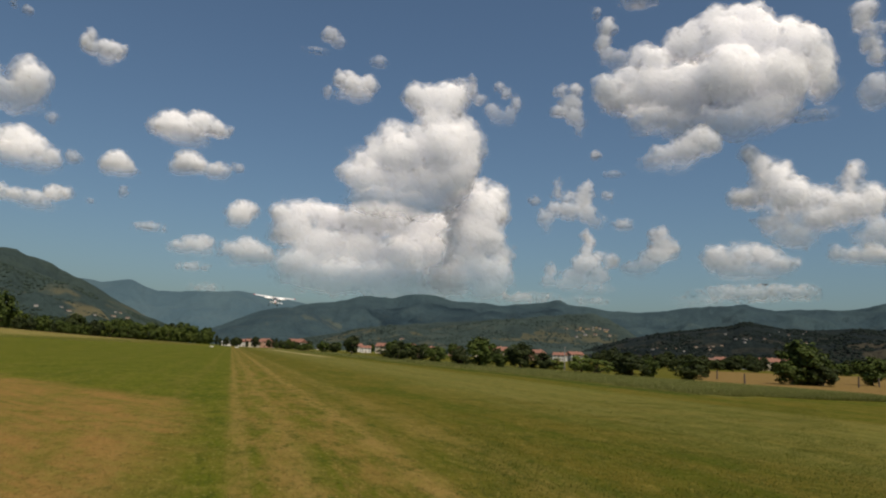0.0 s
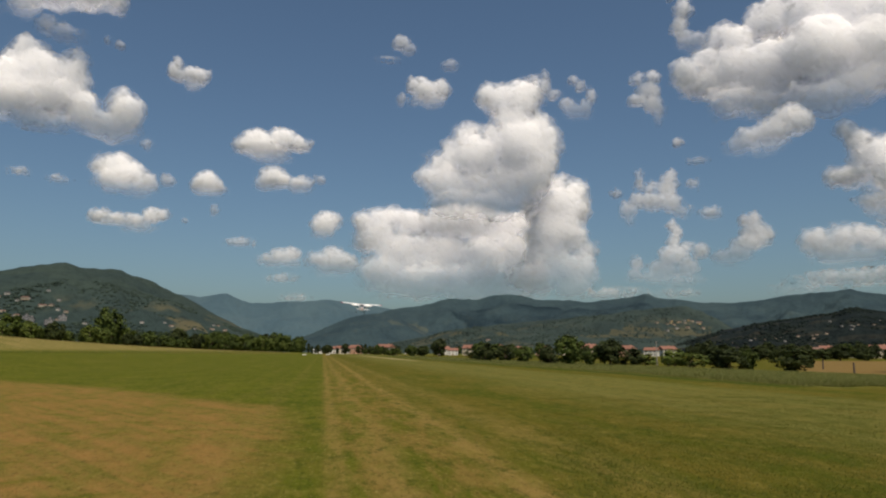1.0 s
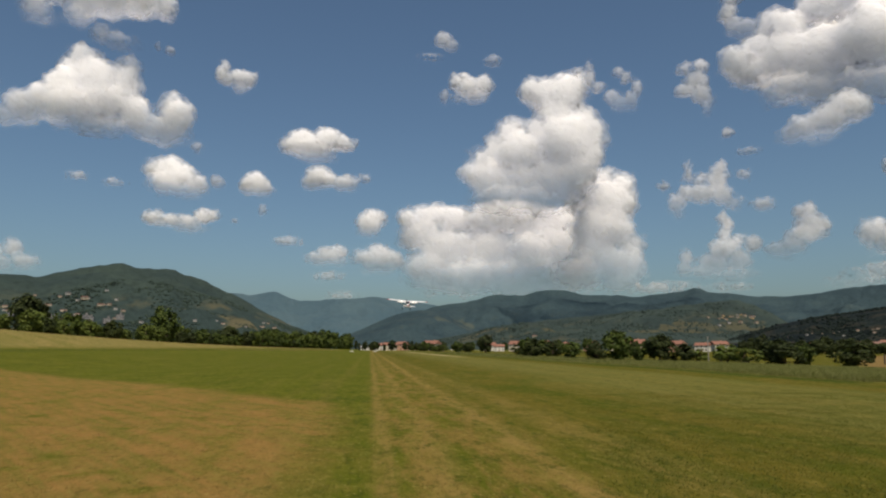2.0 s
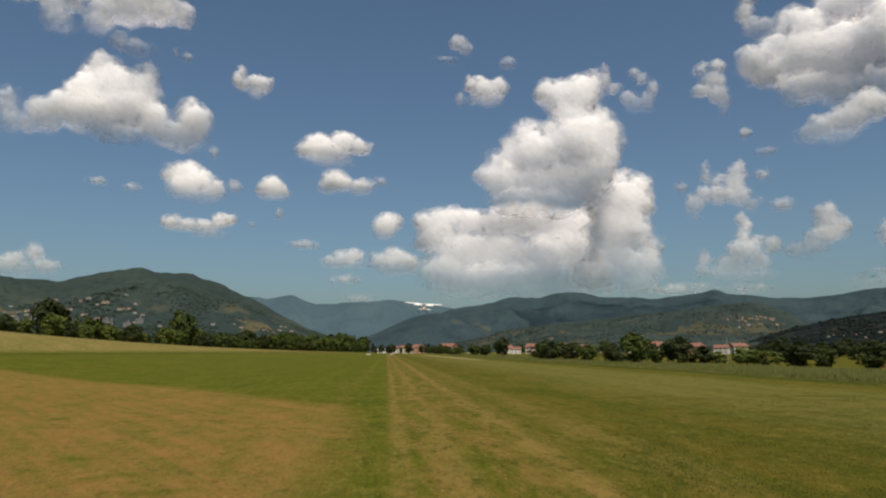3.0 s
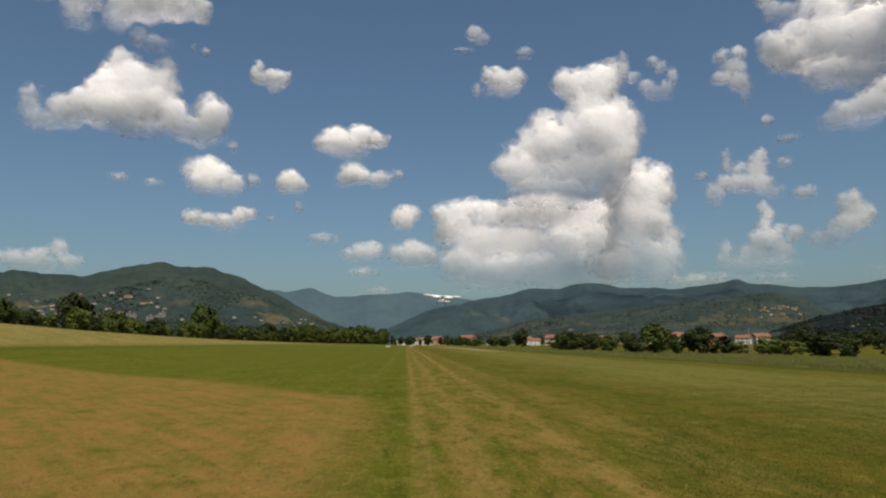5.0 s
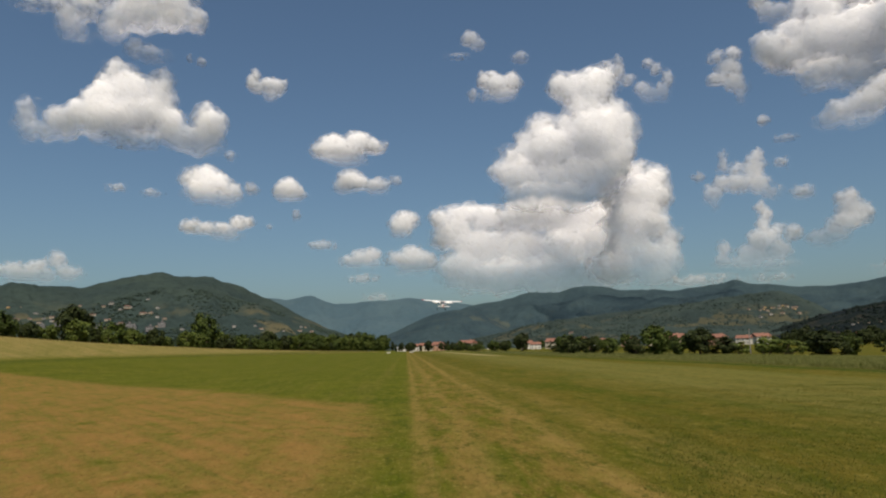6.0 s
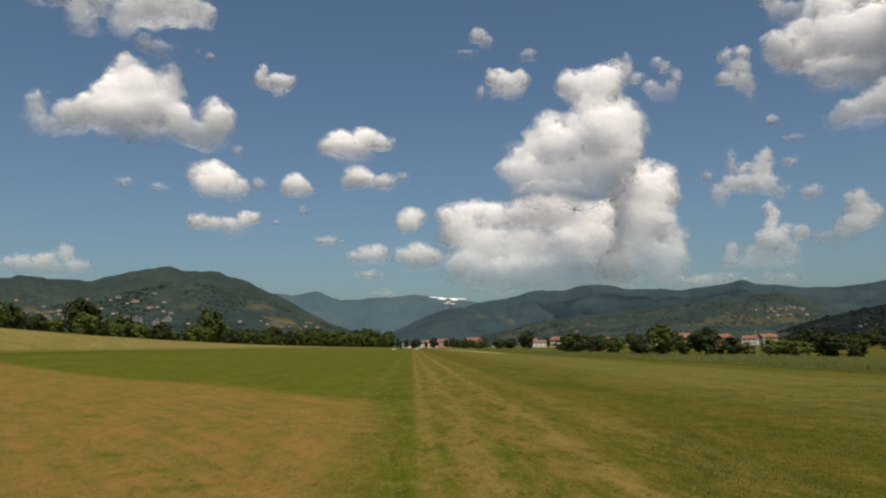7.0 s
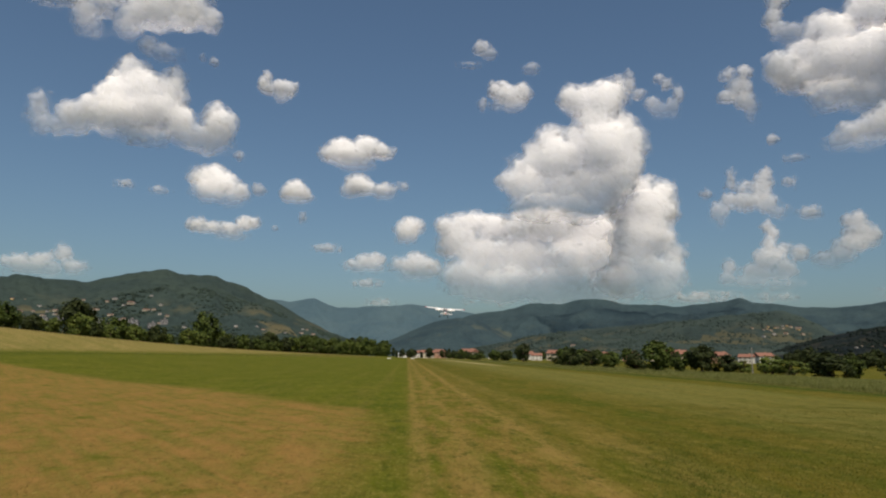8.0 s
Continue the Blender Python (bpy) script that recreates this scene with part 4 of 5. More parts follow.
# trees and shrubs scattered over the plain before the village
for k in range(95):
    az = rnd.uniform(5, 50)
    d = rnd.uniform(170, 470)
    p = polar(az, d)
    if p.x < 44 or (p.x < 150 and p.y < 150) or (23.5 < az < 28.5 and d < 400):
        continue
    kind = rnd.choice(["tree_broad", "tree_dark", "tree_loose", "bush_dark", "tree_slim", "tree_dark"])
    h = rnd.uniform(2.6, 5.2) * (1.0 if d < 330 else 1.25)
    grow(kind, p.x, p.y, h * rnd.uniform(0.8, 1.15), h, "trees on the plain", rnd.uniform(0, 360))
for az, d, h in ((35.6, 250, 3.4), (36.6, 300, 4.2), (37.6, 270, 3.2), (38.5, 310, 3.8), (39.4, 260, 3.6), (40.6, 290, 4.6), (42.2, 300, 3.8), (43.6, 250, 3.4), (34.2, 280, 4.4), (32.8, 300, 4.0), (30.8, 280, 3.8), (29.4, 310, 4.4)):
    p = polar(az, d)
    grow(rnd.choice(["tree_dark", "bush_dark", "tree_broad"]), p.x, p.y, h * 1.5, h, "trees on the plain", rnd.uniform(0, 360))
for k in range(34):
    p = polar(rnd.uniform(29, 51), rnd.uniform(215, 340))
    h = rnd.uniform(3.4, 5.6)
    grow(rnd.choice(["tree_dark", "bush_dark", "tree_dark", "tree_slim"]), p.x, p.y, h * rnd.uniform(0.9, 1.4), h, "trees on the plain", rnd.uniform(0, 360))
for k in range(46):
    p = polar(rnd.uniform(-1.2, 13), rnd.uniform(560, 760))
    kind = rnd.choice(["tree_dark", "tree_broad", "tree_slim", "tree_dark"])
    h = rnd.uniform(5, 9)
    grow(kind, p.x, p.y, h * rnd.uniform(0.8, 1.2), h, "trees on the plain", rnd.uniform(0, 360))
# tree belt behind the bank
y = 104.0
while y < 640:
    for lane in (0, 1):
        x = -73 - 7 * lane + 0.1 * (y - 100) + rnd.uniform(-2.5, 2.5)
        h = rnd.uniform(3.6, 6.4) * (1.12 if lane else 0.92) * (1 + max(0, y - 200) / 300)
        kind = rnd.choice(["tree_broad", "tree_light", "tree_loose", "bush_round", "tree_light", "tree_dark"])
        if kind.startswith("bush"):
            h *= 0.75
        grow(kind, x, y + rnd.uniform(-2, 2), h * rnd.uniform(0.9, 1.25), h, "tree belt behind the bank", rnd.uniform(0, 360), 0.5)
    y += rnd.uniform(5.5, 8.5) * (1 + (y - 104) / 450)
grow("tree_broad", -67.0, 236, 11.0, 11.8, "tree belt behind the bank", 20)
grow("tree_dark", -77.5, 168, 10.0, 10.5, "tree belt behind the bank", 200)


# ---- long and short grass ----
def blades(n, xs, ys, tall, wide, lean, seed, keep=None):
    """Single bent blades rooted on the ground."""
    rng = np.random.default_rng(seed)
    x = rng.uniform(*xs, n) if not callable(xs) else xs(rng, n)
    y = rng.uniform(*ys, n) if not callable(ys) else ys(rng, n)
    if keep is not None:
        ok = keep(x, y, rng)
        x, y = x[ok], y[ok]
    n = len(x)
    z = ground_z(x, y)
    h = rng.uniform(*tall, n)
    t = rng.uniform(0, 2 * math.pi, n)
    a = t + math.pi / 2 + rng.uniform(-0.4, 0.4, n)
    w = wide * rng.uniform(0.6, 1.3, n)
    bend = lean * h * rng.uniform(0.5, 1, n)
    ca, sa = np.cos(a) * w, np.sin(a) * w
    v = np.stack([np.stack([x - ca, y - sa, z - 0.01], 1), np.stack([x + ca, y + sa, z - 0.01], 1),
                  np.stack([x + bend * np.cos(t), y + bend * np.sin(t), z + h], 1)], 1).reshape(-1, 3)
    return mesh_of("grass", v.tolist(), np.arange(3 * n).reshape(-1, 3).tolist(), False)


M_BLADE = blade_mat("short_blades", (0.09, 0.12, 0.02), (0.3, 0.24, 0.085), True)
M_TUFT = blade_mat("tuft_blades", (0.06, 0.085, 0.01), (0.14, 0.145, 0.028))
M_LONG = blade_mat("long_grass", (0.09, 0.125, 0.018), (0.33, 0.315, 0.12))
M_STRAW = blade_mat("dry_long_grass", (0.23, 0.185, 0.062), (0.42, 0.33, 0.14))
near_y = lambda rng, n: 5.2 + 26 * rng.random(n) ** 2.0
mown = solid("grass", blades(170000, (-1, 1), near_y, (0.008, 0.022), 0.006, 3.0, 21), M_BLADE)
me = mown.data
co = np.empty(len(me.vertices) * 3)
me.vertices.foreach_get("co", co)
co = co.reshape(-1, 3)
root = co.reshape(-1, 3, 3)
shift = (root[:, 0, 0] + root[:, 1, 0]) / 2
fan = shift * (3.5 + 0.72 * root[:, 0, 1]) + 0.12 * root[:, 0, 1]
root[:, :, 0] += (fan - shift)[:, None]
root[:, :, 2] += (ground_z(fan, root[:, 0, 1]) - ground_z(shift, root[:, 0, 1]))[:, None]
me.vertices.foreach_set("co", root.reshape(-1))
me.update()
tagged(mown, "short mown grass blades, green and dry", "grass", kind="stuff")
rt = np.random.default_rng(5)
tx, ty = rt.uniform(0.22, 1, 1100), 6.0 + 20 * rt.random(1100) ** 1.5
tx = tx * (3.5 + 0.72 * ty) + 0.12 * ty
pick = lambda r, n: np.repeat(np.arange(1100), n // 1100)
scat = np.random.default_rng(6).normal(0, 0.24, (2, 66000))
tufts = solid("grass_tufts", blades(66000, lambda r, n: tx[pick(r, n)] + scat[0], lambda r, n: ty[pick(r, n)] + scat[1], (0.01, 0.03), 0.009, 2.6, 24), M_TUFT)
tagged(tufts, "small darker green tufts in the mown grass", "grass", kind="stuff")
margin = solid("long_grass", blades(430000, (24.9, 37.5), lambda r, n: 30.5 + 250 * r.random(n) ** 2.4, (0.1, 0.3), 0.012, 0.9, 22,
               lambda x, y, r: r.random(len(x)) < smooth01(x, 24.8, 25.8) * smooth01(-x, -39, -35) * (y > margin_end(x))), M_LONG)
tagged(margin, "strip of long unmown grass along the hedgerow", "grass", kind="stuff")
bank = solid("long_grass", blades(240000, (-82, 5), lambda r, n: 40 + 420 * r.random(n) ** 1.4, (0.05, 0.18), 0.026, 1.5, 23,
             lambda x, y, r: (lambda s: r.random(len(x)) < smooth01(s, 47, 52) * smooth01(-s, -74, -66))(-x + 0.1 * np.maximum(y - 100, 0))), M_STRAW)
tagged(bank, "dry straw-coloured long grass on the bank", "grass", kind="stuff")


# ---- woods on the slopes: far crowns nobody could count ----
def woods(key, n, az0, az1, size, material, seed, label, up=0.75, thin=0.28):
    rng = np.random.default_rng(seed)
    a, dist, Z = HILLS[key]
    bm = bmesh.new()
    bmesh.ops.create_icosphere(bm, subdivisions=1, radius=1.0)
    base = np.array([v.co for v in bm.verts])
    tri = np.array([[v.index for v in f.verts] for f in bm.faces])
    bm.free()
    V, Fs, k = [], [], 0
    while k < n:
        az = rng.uniform(az0, az1)
        i = int(np.clip(np.searchsorted(a, az), 0, len(a) - 1))
        t = rng.uniform(0.02, up) * (len(dist) - 2)
        j = int(t)
        q = polar(az, dist[j] + (dist[j + 1] - dist[j]) * (t - j))
        if noise.noise(Vector((q.x / 60, q.y / 60, seed))) < rng.uniform(-0.15, thin):
            continue
        s = size * rng.uniform(0.6, 1.4)
        lump = 1 + 0.35 * (rng.random(len(base)) - 0.5)
        v = base * lump[:, None] * np.array([s, s, s * 0.7]) + np.array([q.x, q.y, Z[i, j] + (Z[i, j + 1] - Z[i, j]) * (t - j) + s * 0.05])
        V.append(v)
        Fs.append(tri + k * len(base))
        k += 1
    ob = solid("woods", mesh_of("woods", np.concatenate(V).tolist(), np.concatenate(Fs).tolist()), material)
    return tagged(ob, label, "woods", kind="stuff")


def crown_mat(name, dark, light):
    n = Nodes(name)
    p = n.pos()
    c = n.mix(n.island(), dark, light)
    grain = n.noise(p, 0.7, 4, 0.7)
    c = n.mix(n.step(grain, 0.55, 0.38), c, tuple(v * 0.6 for v in dark))
    n.bump(grain, 0.7, 1.0)
    return n.done(c, 0.9, 0, 0.05)


# crowns on the near slope and foothill have the haze blue mixed into their colour
woods("left", 7500, -31, -3, 1.8, crown_mat("hazed_slope_crowns", (0.031, 0.049, 0.042), (0.048, 0.07, 0.053)), 31, "woods and hedges on the near hillside", 0.55)
woods("left", 5200, -31, -7, 3.0, crown_mat("foot_groves", (0.015, 0.024, 0.014), (0.032, 0.046, 0.022)), 34, "dark groves at the foot of the near hill", 0.3, 0.08)
woods("dark", 4000, 28, 52, 2.4, crown_mat("dark_crowns", (0.011, 0.018, 0.017), (0.02, 0.028, 0.022)), 32, "dark woods on the hill above the village", 0.84)
woods("fields", 6500, 2, 34, 2.4, crown_mat("hazed_foothill_crowns", (0.037, 0.056, 0.052), (0.053, 0.077, 0.064)), 33, "woods and hedges on the foothill")


# ---- village ----
M_WALLS = [plain("cream_render", (0.42, 0.36, 0.27), (0.54, 0.48, 0.38), 1.2, 0.9), plain("white_render", (0.5, 0.48, 0.44), (0.62, 0.6, 0.55), 1.2, 0.9),
           plain("salmon_render", (0.4, 0.23, 0.16), (0.5, 0.3, 0.21), 1.2, 0.9), plain("grey_render", (0.15, 0.145, 0.145), (0.22, 0.21, 0.21), 1.2, 0.9),
           plain("ochre_render", (0.5, 0.36, 0.16), (0.58, 0.42, 0.2), 1.2, 0.9),
           plain("weathered_pale_render", (0.32, 0.31, 0.28), (0.46, 0.44, 0.4), 1.2, 0.9), plain("weathered_tan_render", (0.3, 0.25, 0.18), (0.42, 0.36, 0.27), 1.2, 0.9)]
M_ROOFS = [plain("red_tiles", (0.19, 0.085, 0.06), (0.28, 0.135, 0.095), 2.0, 0.85), plain("brown_tiles", (0.15, 0.085, 0.065), (0.22, 0.13, 0.1), 2.0, 0.85),
           plain("grey_sheet", (0.42, 0.43, 0.44), (0.56, 0.57, 0.58), 1.5, 0.6), plain("slate", (0.06, 0.055, 0.06), (0.1, 0.09, 0.09), 2.0, 0.8)]
M_PANE = plain("dark_pane", (0.02, 0.025, 0.03), (0.04, 0.05, 0.06), 1.0, 0.12, spec=0.6)
M_FRAME = plain("white_frame", (0.7, 0.7, 0.68), (0.8, 0.8, 0.78), 3.0, 0.5)
M_DOOR = plain("brown_door", (0.12, 0.07, 0.04), (0.18, 0.1, 0.06), 3.0, 0.6)


def window(parent, x, y, z, w, h, turn=0):
    m = pose(x, y, z, 0, 0, turn)
    fr = part("window", box(w, 0.12, h, None, 0.0), M_FRAME, parent, m=m)
    part("pane", box(w - 0.16, 0.1, h - 0.16, pose(0, -0.03, 0)), M_PANE, fr)
    return fr


def house(w, d, h, wall, roof, rise, label, storeys=2, chimney=True, hip=0.0):
    """Rendered walls, a tiled saddle roof with eaves, windows by storey, a door and a chimney."""
    ob = new("house")
    part("wall", box(w, d, h + 0.6, pose(0, 0, h / 2 - 0.3)), M_WALLS[wall], ob)
    ew, ed = w / 2 + 0.5, d / 2 + 0.5
    bm = bmesh.new()
    lo = [bm.verts.new(p) for p in ((-ew, -ed, h), (ew, -ed, h), (ew, ed, h), (-ew, ed, h))]
    up = [bm.verts.new(p) for p in ((-ew, -ed, h + 0.18), (ew, -ed, h + 0.18), (ew, ed, h + 0.18), (-ew, ed, h + 0.18))]
    r0, r1 = bm.verts.new((-ew + hip, 0, h + rise)), bm.verts.new((ew - hip, 0, h + rise))
    bm.faces.new(lo[::-1])
    for i in range(4):
        bm.faces.new((lo[i], lo[(i + 1) % 4], up[(i + 1) % 4], up[i]))
    for f in ((up[0], up[1], r1, r0), (up[2], up[3], r0, r1), (up[1], up[2], r1), (up[3], up[0], r0)):
        bm.faces.new(f)
    rf = part("roof", bm, M_ROOFS[roof], ob)
    if chimney:
        part("chimney", box(0.7, 0.7, 1.8, pose(w * 0.2, d * 0.12, h + rise * 0.8), 0.04), M_WALLS[2], rf)
    n = max(2, int(w / 3))
    for s in range(storeys):
        z = 1.5 + s * (h / storeys)
        for k in range(n):
            x = (k + 0.5) / n * w - w / 2
            if s == 0 and k == n // 2:
                part("door", box(1.0, 0.12, 2.0, pose(x, -d / 2 - 0.02, 1.0), 0.02), M_DOOR, ob)
            else:
                window(ob, x, -d / 2 - 0.02, z, 1.2, 1.3)
        for k in range(2):
            window(ob, -w / 2 - 0.02, (k - 0.5) * d * 0.45, z, 1.1, 1.3, -90)
    return tagged(ob, label, "house", "houses of the village")


def block(w, d, h, wall, label, rows, cols, name="apartment_block"):
    """A flat-roofed block with rows of windows."""
    ob = new(name)
    part("wall", box(w, d, h + 1, pose(0, 0, h / 2 - 0.5)), M_WALLS[wall], ob)
    rf = part("roof", box(w + 0.3, d + 0.3, 0.3, pose(0, 0, h + 0.15), 0.05), M_ROOFS[3], ob)
    part("stair_head", box(w * 0.25, d * 0.4, 2.0, pose(w * 0.1, 0, h + 1.3), 0.05), M_WALLS[3], rf)
    for r in range(rows):
        for k in range(cols):
            window(ob, (k + 0.5) / cols * w - w / 2, -d / 2 - 0.02, (r + 0.55) * h / rows, 1.4, 1.4)
    return tagged(ob, label, "building", "houses of the village")


def hall(w, d, h, label):
    ob = new("hall")
    part("wall", box(w, d, h + 0.5, pose(0, 0, h / 2 - 0.25)), M_WALLS[1], ob)
    bm = bmesh.new()
    bmesh.ops.create_cone(bm, cap_ends=True, segments=24, radius1=d / 2 + 0.3, radius2=d / 2 + 0.3, depth=w + 0.6,
                          matrix=pose(0, 0, h, 0, 90, 0) @ Matrix.Diagonal((0.28, 1, 1, 1)))
    part("roof", bm, M_ROOFS[2], ob)
    part("gate", box(3.2, 0.15, 2.8, pose(0, -d / 2 - 0.03, 1.4), 0.03), M_DOOR, ob)
    for k in range(6):
        if k not in (2, 3):
            window(ob, (k + 0.5) / 6 * w - w / 2, -d / 2 - 0.02, 2.2, 1.4, 1.0)
    return tagged(ob, label, "building", "houses of the village")


HOUSES = {
    "cream": house(12, 9, 5.0, 0, 0, 2.6, "cream two-storey house with a red tiled roof"),
    "white": house(10, 8, 4.6, 1, 0, 2.4, "white house with a red tiled saddle roof"),
    "salmon": house(11, 9, 5.2, 2, 0, 2.6, "salmon-pink house with a red hipped roof", hip=2.2),
    "low": house(16, 8, 3.2, 0, 1, 2.2, "long low house with a brown tiled roof", storeys=1),
    "ochre": house(11, 8, 4.6, 4, 1, 2.2, "ochre yellow house on the hillside"),
}
HOUSES["pale"] = house(11, 9, 5.4, 5, 3, 2.0, "pale house with a dark roof on the hillside")
HOUSES["tan"] = house(13, 9, 5.0, 6, 1, 2.2, "cream hillside house with a brown roof")
USED = set()
FAR = {"white": "pale", "cream": "tan", "low": "low", "ochre": "ochre"}


def stand(kind, p, turn, scale=1.0):
    m = Matrix.Translation(p) @ pose(0, 0, 0, 0, 0, turn) @ Matrix.Diagonal((scale, scale, scale, 1))
    first = HOUSES[kind]
    ob = first if kind not in USED else copy_thing(first, pose(0, 0, 0))
    USED.add(kind)
    ob.matrix_basis = m
    return ob


for kind, az, d, turn, s in (("cream", 1.6, 640, 8, 0.95), ("salmon", 2.6, 655, -12, 1.05), ("white", 0.8, 690, 20, 1.0), ("cream", 5.0, 620, -30, 1.15),
                             ("white", 10.5, 430, 5, 0.62), ("cream", 12.1, 440, -20, 0.85), ("white", 9.7, 520, 15, 0.9), ("salmon", 14.1, 430, 20, 0.85),
                             ("salmon", 17.9, 450, -15, 0.8), ("cream", 21.2, 380, 10, 0.85), ("salmon", 24.4, 370, -20, 0.72), ("white", 27.4, 400, 30, 0.8),
                             ("low", 37.0, 350, 25, 0.85), ("salmon", 38.3, 372, 14, 0.7), ("white", 40.5, 350, -30, 0.7), ("cream", 41.6, 340, 12, 0.72), ("white", 26.25, 390, -14, 0.68), ("salmon", 26.9, 410, 10, 0.55), ("cream", 43.2, 480, 18, 0.9),
                             ("low", 46.0, 470, -10, 0.9), ("white", 15.6, 520, -35, 0.9), ("cream", 19.6, 500, 22, 0.8), ("low", 3.6, 700, 0, 1.0)):
    stand(kind, polar(az, d), turn - az, s)
for az, d in ((34.1, 420), (7.0, 660)):
    stand("white", polar(az, d), -20 - az, 0.75)
hl = hall(22, 10, 3.2, "white shed with a low curved metal roof")
hl.matrix_basis = Matrix.Translation(polar(0.1, 745)) @ pose(0, 0, 0, 0, 0, 4)
# houses up the hillsides
for kind, az, el, s in (("ochre", -28.9, 3.3, 1.1), ("cream", -21.3, 3.1, 1.6), ("low", -20.2, 3.05, 1.5), ("white", -22.4, 3.75, 1.3), ("cream", -22.9, 3.5, 1.0), ("cream", -21.7, 2.35, 1.2), ("low", -22.6, 2.5, 1.2), ("white", -24.6, 2.9, 1.1), ("white", -25.4, 2.45, 1.0), ("cream", -26.2, 2.7, 1.2), ("white", -27.2, 2.95, 0.9), ("low", -23.6, 2.75, 1.2), ("white", -19.2, 2.85, 1.0), ("cream", -18.7, 2.5, 0.9), ("white", -17.4, 1.9, 1.0), ("low", -24.2, 1.9, 1.3), ("white", -26.8, 1.95, 1.0), ("cream", -28.2, 2.2, 1.0), ("white", -13.6, 1.55, 1.0), ("white", -9.8, 1.45, 0.9), ("cream", -7.6, 1.5, 1.0), ("low", -15.6, 1.7, 0.9), ("white", -19.9, 4.1, 0.9)):
    stand(FAR[kind], on_hill("left", az, el), rnd.uniform(-40, 40) - az, 0.34 * s)
for key, kind, az, el, s in (("fields", "white", 28.2, 1.7, 1.2), ("fields", "cream", 29.0, 1.85, 1.2), ("fields", "white", 27.5, 1.6, 1.1), ("fields", "cream", 30.1, 1.75, 1.1), ("fields", "white", 20.3, 1.1, 1.1), ("fields", "cream", 13.4, 0.9, 1.2), ("dark", "white", 33.4, 0.9, 0.6), ("dark", "cream", 36.6, 1.1, 0.6), ("dark", "cream", 44.2, 1.2, 0.7), ("dark", "white", 46.2, 1.5, 0.6)):
    stand(FAR[kind], on_hill(key, az, el), rnd.uniform(-40, 40) - az, 0.5 * s)
for k in range(44):
    az = rnd.uniform(-29.6, -18) if k < 30 else rnd.uniform(-16, -6)
    stand(rnd.choice(["pale", "tan", "pale", "low", "tan"]), on_hill("left", az, rnd.uniform(1.6, 3.6) * (1 if k < 30 else 0.6)), rnd.uniform(-60, 60) - az, rnd.uniform(0.16, 0.34))
for k in range(20):          # a hamlet on the shoulder of the foothill
    az = rnd.uniform(26.7, 30.3)
    stand(rnd.choice(["tan", "pale", "tan", "ochre"]), on_hill("fields", az, rnd.uniform(2.05, 2.4)), rnd.uniform(-60, 60) - az, rnd.uniform(0.34, 0.6))
for k in range(26):          # houses among the trees of the dark hill
    az = rnd.uniform(38.6, 44.5) if k < 16 else rnd.uniform(31, 40)
    stand(rnd.choice(["tan", "pale", "low"]), on_hill("dark", az, rnd.uniform(1.5, 2.55) if k < 16 else rnd.uniform(0.75, 1.3)), rnd.uniform(-60, 60) - az, rnd.uniform(0.16, 0.32))
for k in range(13):
    az = -28.4 + 0.78 * k + rnd.uniform(-0.25, 0.25)
    b2 = block(rnd.uniform(5, 8.5), 7, rnd.uniform(3.2, 4.6), 3, "grey housing block among dark trees", 2, 3)
    b2.matrix_basis = Matrix.Translation(on_hill("left", az, rnd.uniform(1.8, 2.15))) @ pose(0, 0, 0, 0, 0, rnd.uniform(-20, 20) - az)


# ---- posts by the field ----
M_POST = plain("weathered_wood", (0.05, 0.04, 0.032), (0.11, 0.09, 0.07), 5, 0.9, bump=0.01)
M_POLE = plain("grey_wood", (0.2, 0.19, 0.17), (0.3, 0.28, 0.26), 4, 0.8)
M_WHITE = plain("white_painted_wood", (0.6, 0.6, 0.57), (0.75, 0.74, 0.7), 4, 0.7)
for k, (x, y) in enumerate(((45.8, 54.66), (54.24, 69.3), (61.1, 56.4), (66.5, 58.8))):
    ob = part("fence_post", tube((0, 0, -0.3), (0.02, 0.01, 0.95 + 0.08 * (k % 3)), 0.09, 0.075, 9), M_POST, None,
              m=pose(x, y, float(ground_z(x, y)), 1.5 * (k % 3 - 1), 2 * (k % 2), 20 * k))
    tagged(ob, "weathered wooden fence post at the stubble field", "fence post", "field fence posts")
px, py = polar(26.62, 84).x, polar(26.62, 84).y
marker = new("marker_post")
part("post", tube((0, 0, -0.3), (0, 0, 2.85), 0.055, 0.045, 10), M_POLE, marker)
part("cap", box(0.16, 0.16, 0.14, pose(0, 0, 2.9), 0.03), M_POLE, marker)
marker.matrix_basis = pose(px, py, float(ground_z(px, py)))
tagged(marker, "pale grey wooden post in the long grass", "post")
for az, d, turn in ((-1.45, 395, 10), (0.45, 430, -15)):
    mk = new("strip_marker")
    for s in (-1, 1):
        part("board", box(2.6, 0.05, 0.7, pose(0, 0.22 * s, 0.3, 35 * s, 0, 0), 0.01), M_WHITE, mk)
    part("ridge", box(2.7, 0.12, 0.08, pose(0, 0, 0.6), 0.01), M_WHITE, mk)
    mk.matrix_basis = Matrix.Translation(polar(az, d, float(ground_z(polar(az, d).x, polar(az, d).y)))) @ pose(0, 0, 0, 0, 0, turn) @ Matrix.Diagonal((0.9, 0.8, 0.42, 1))
    tagged(mk, "white roof-shaped marker board at the strip's end", "marker", "strip end markers")


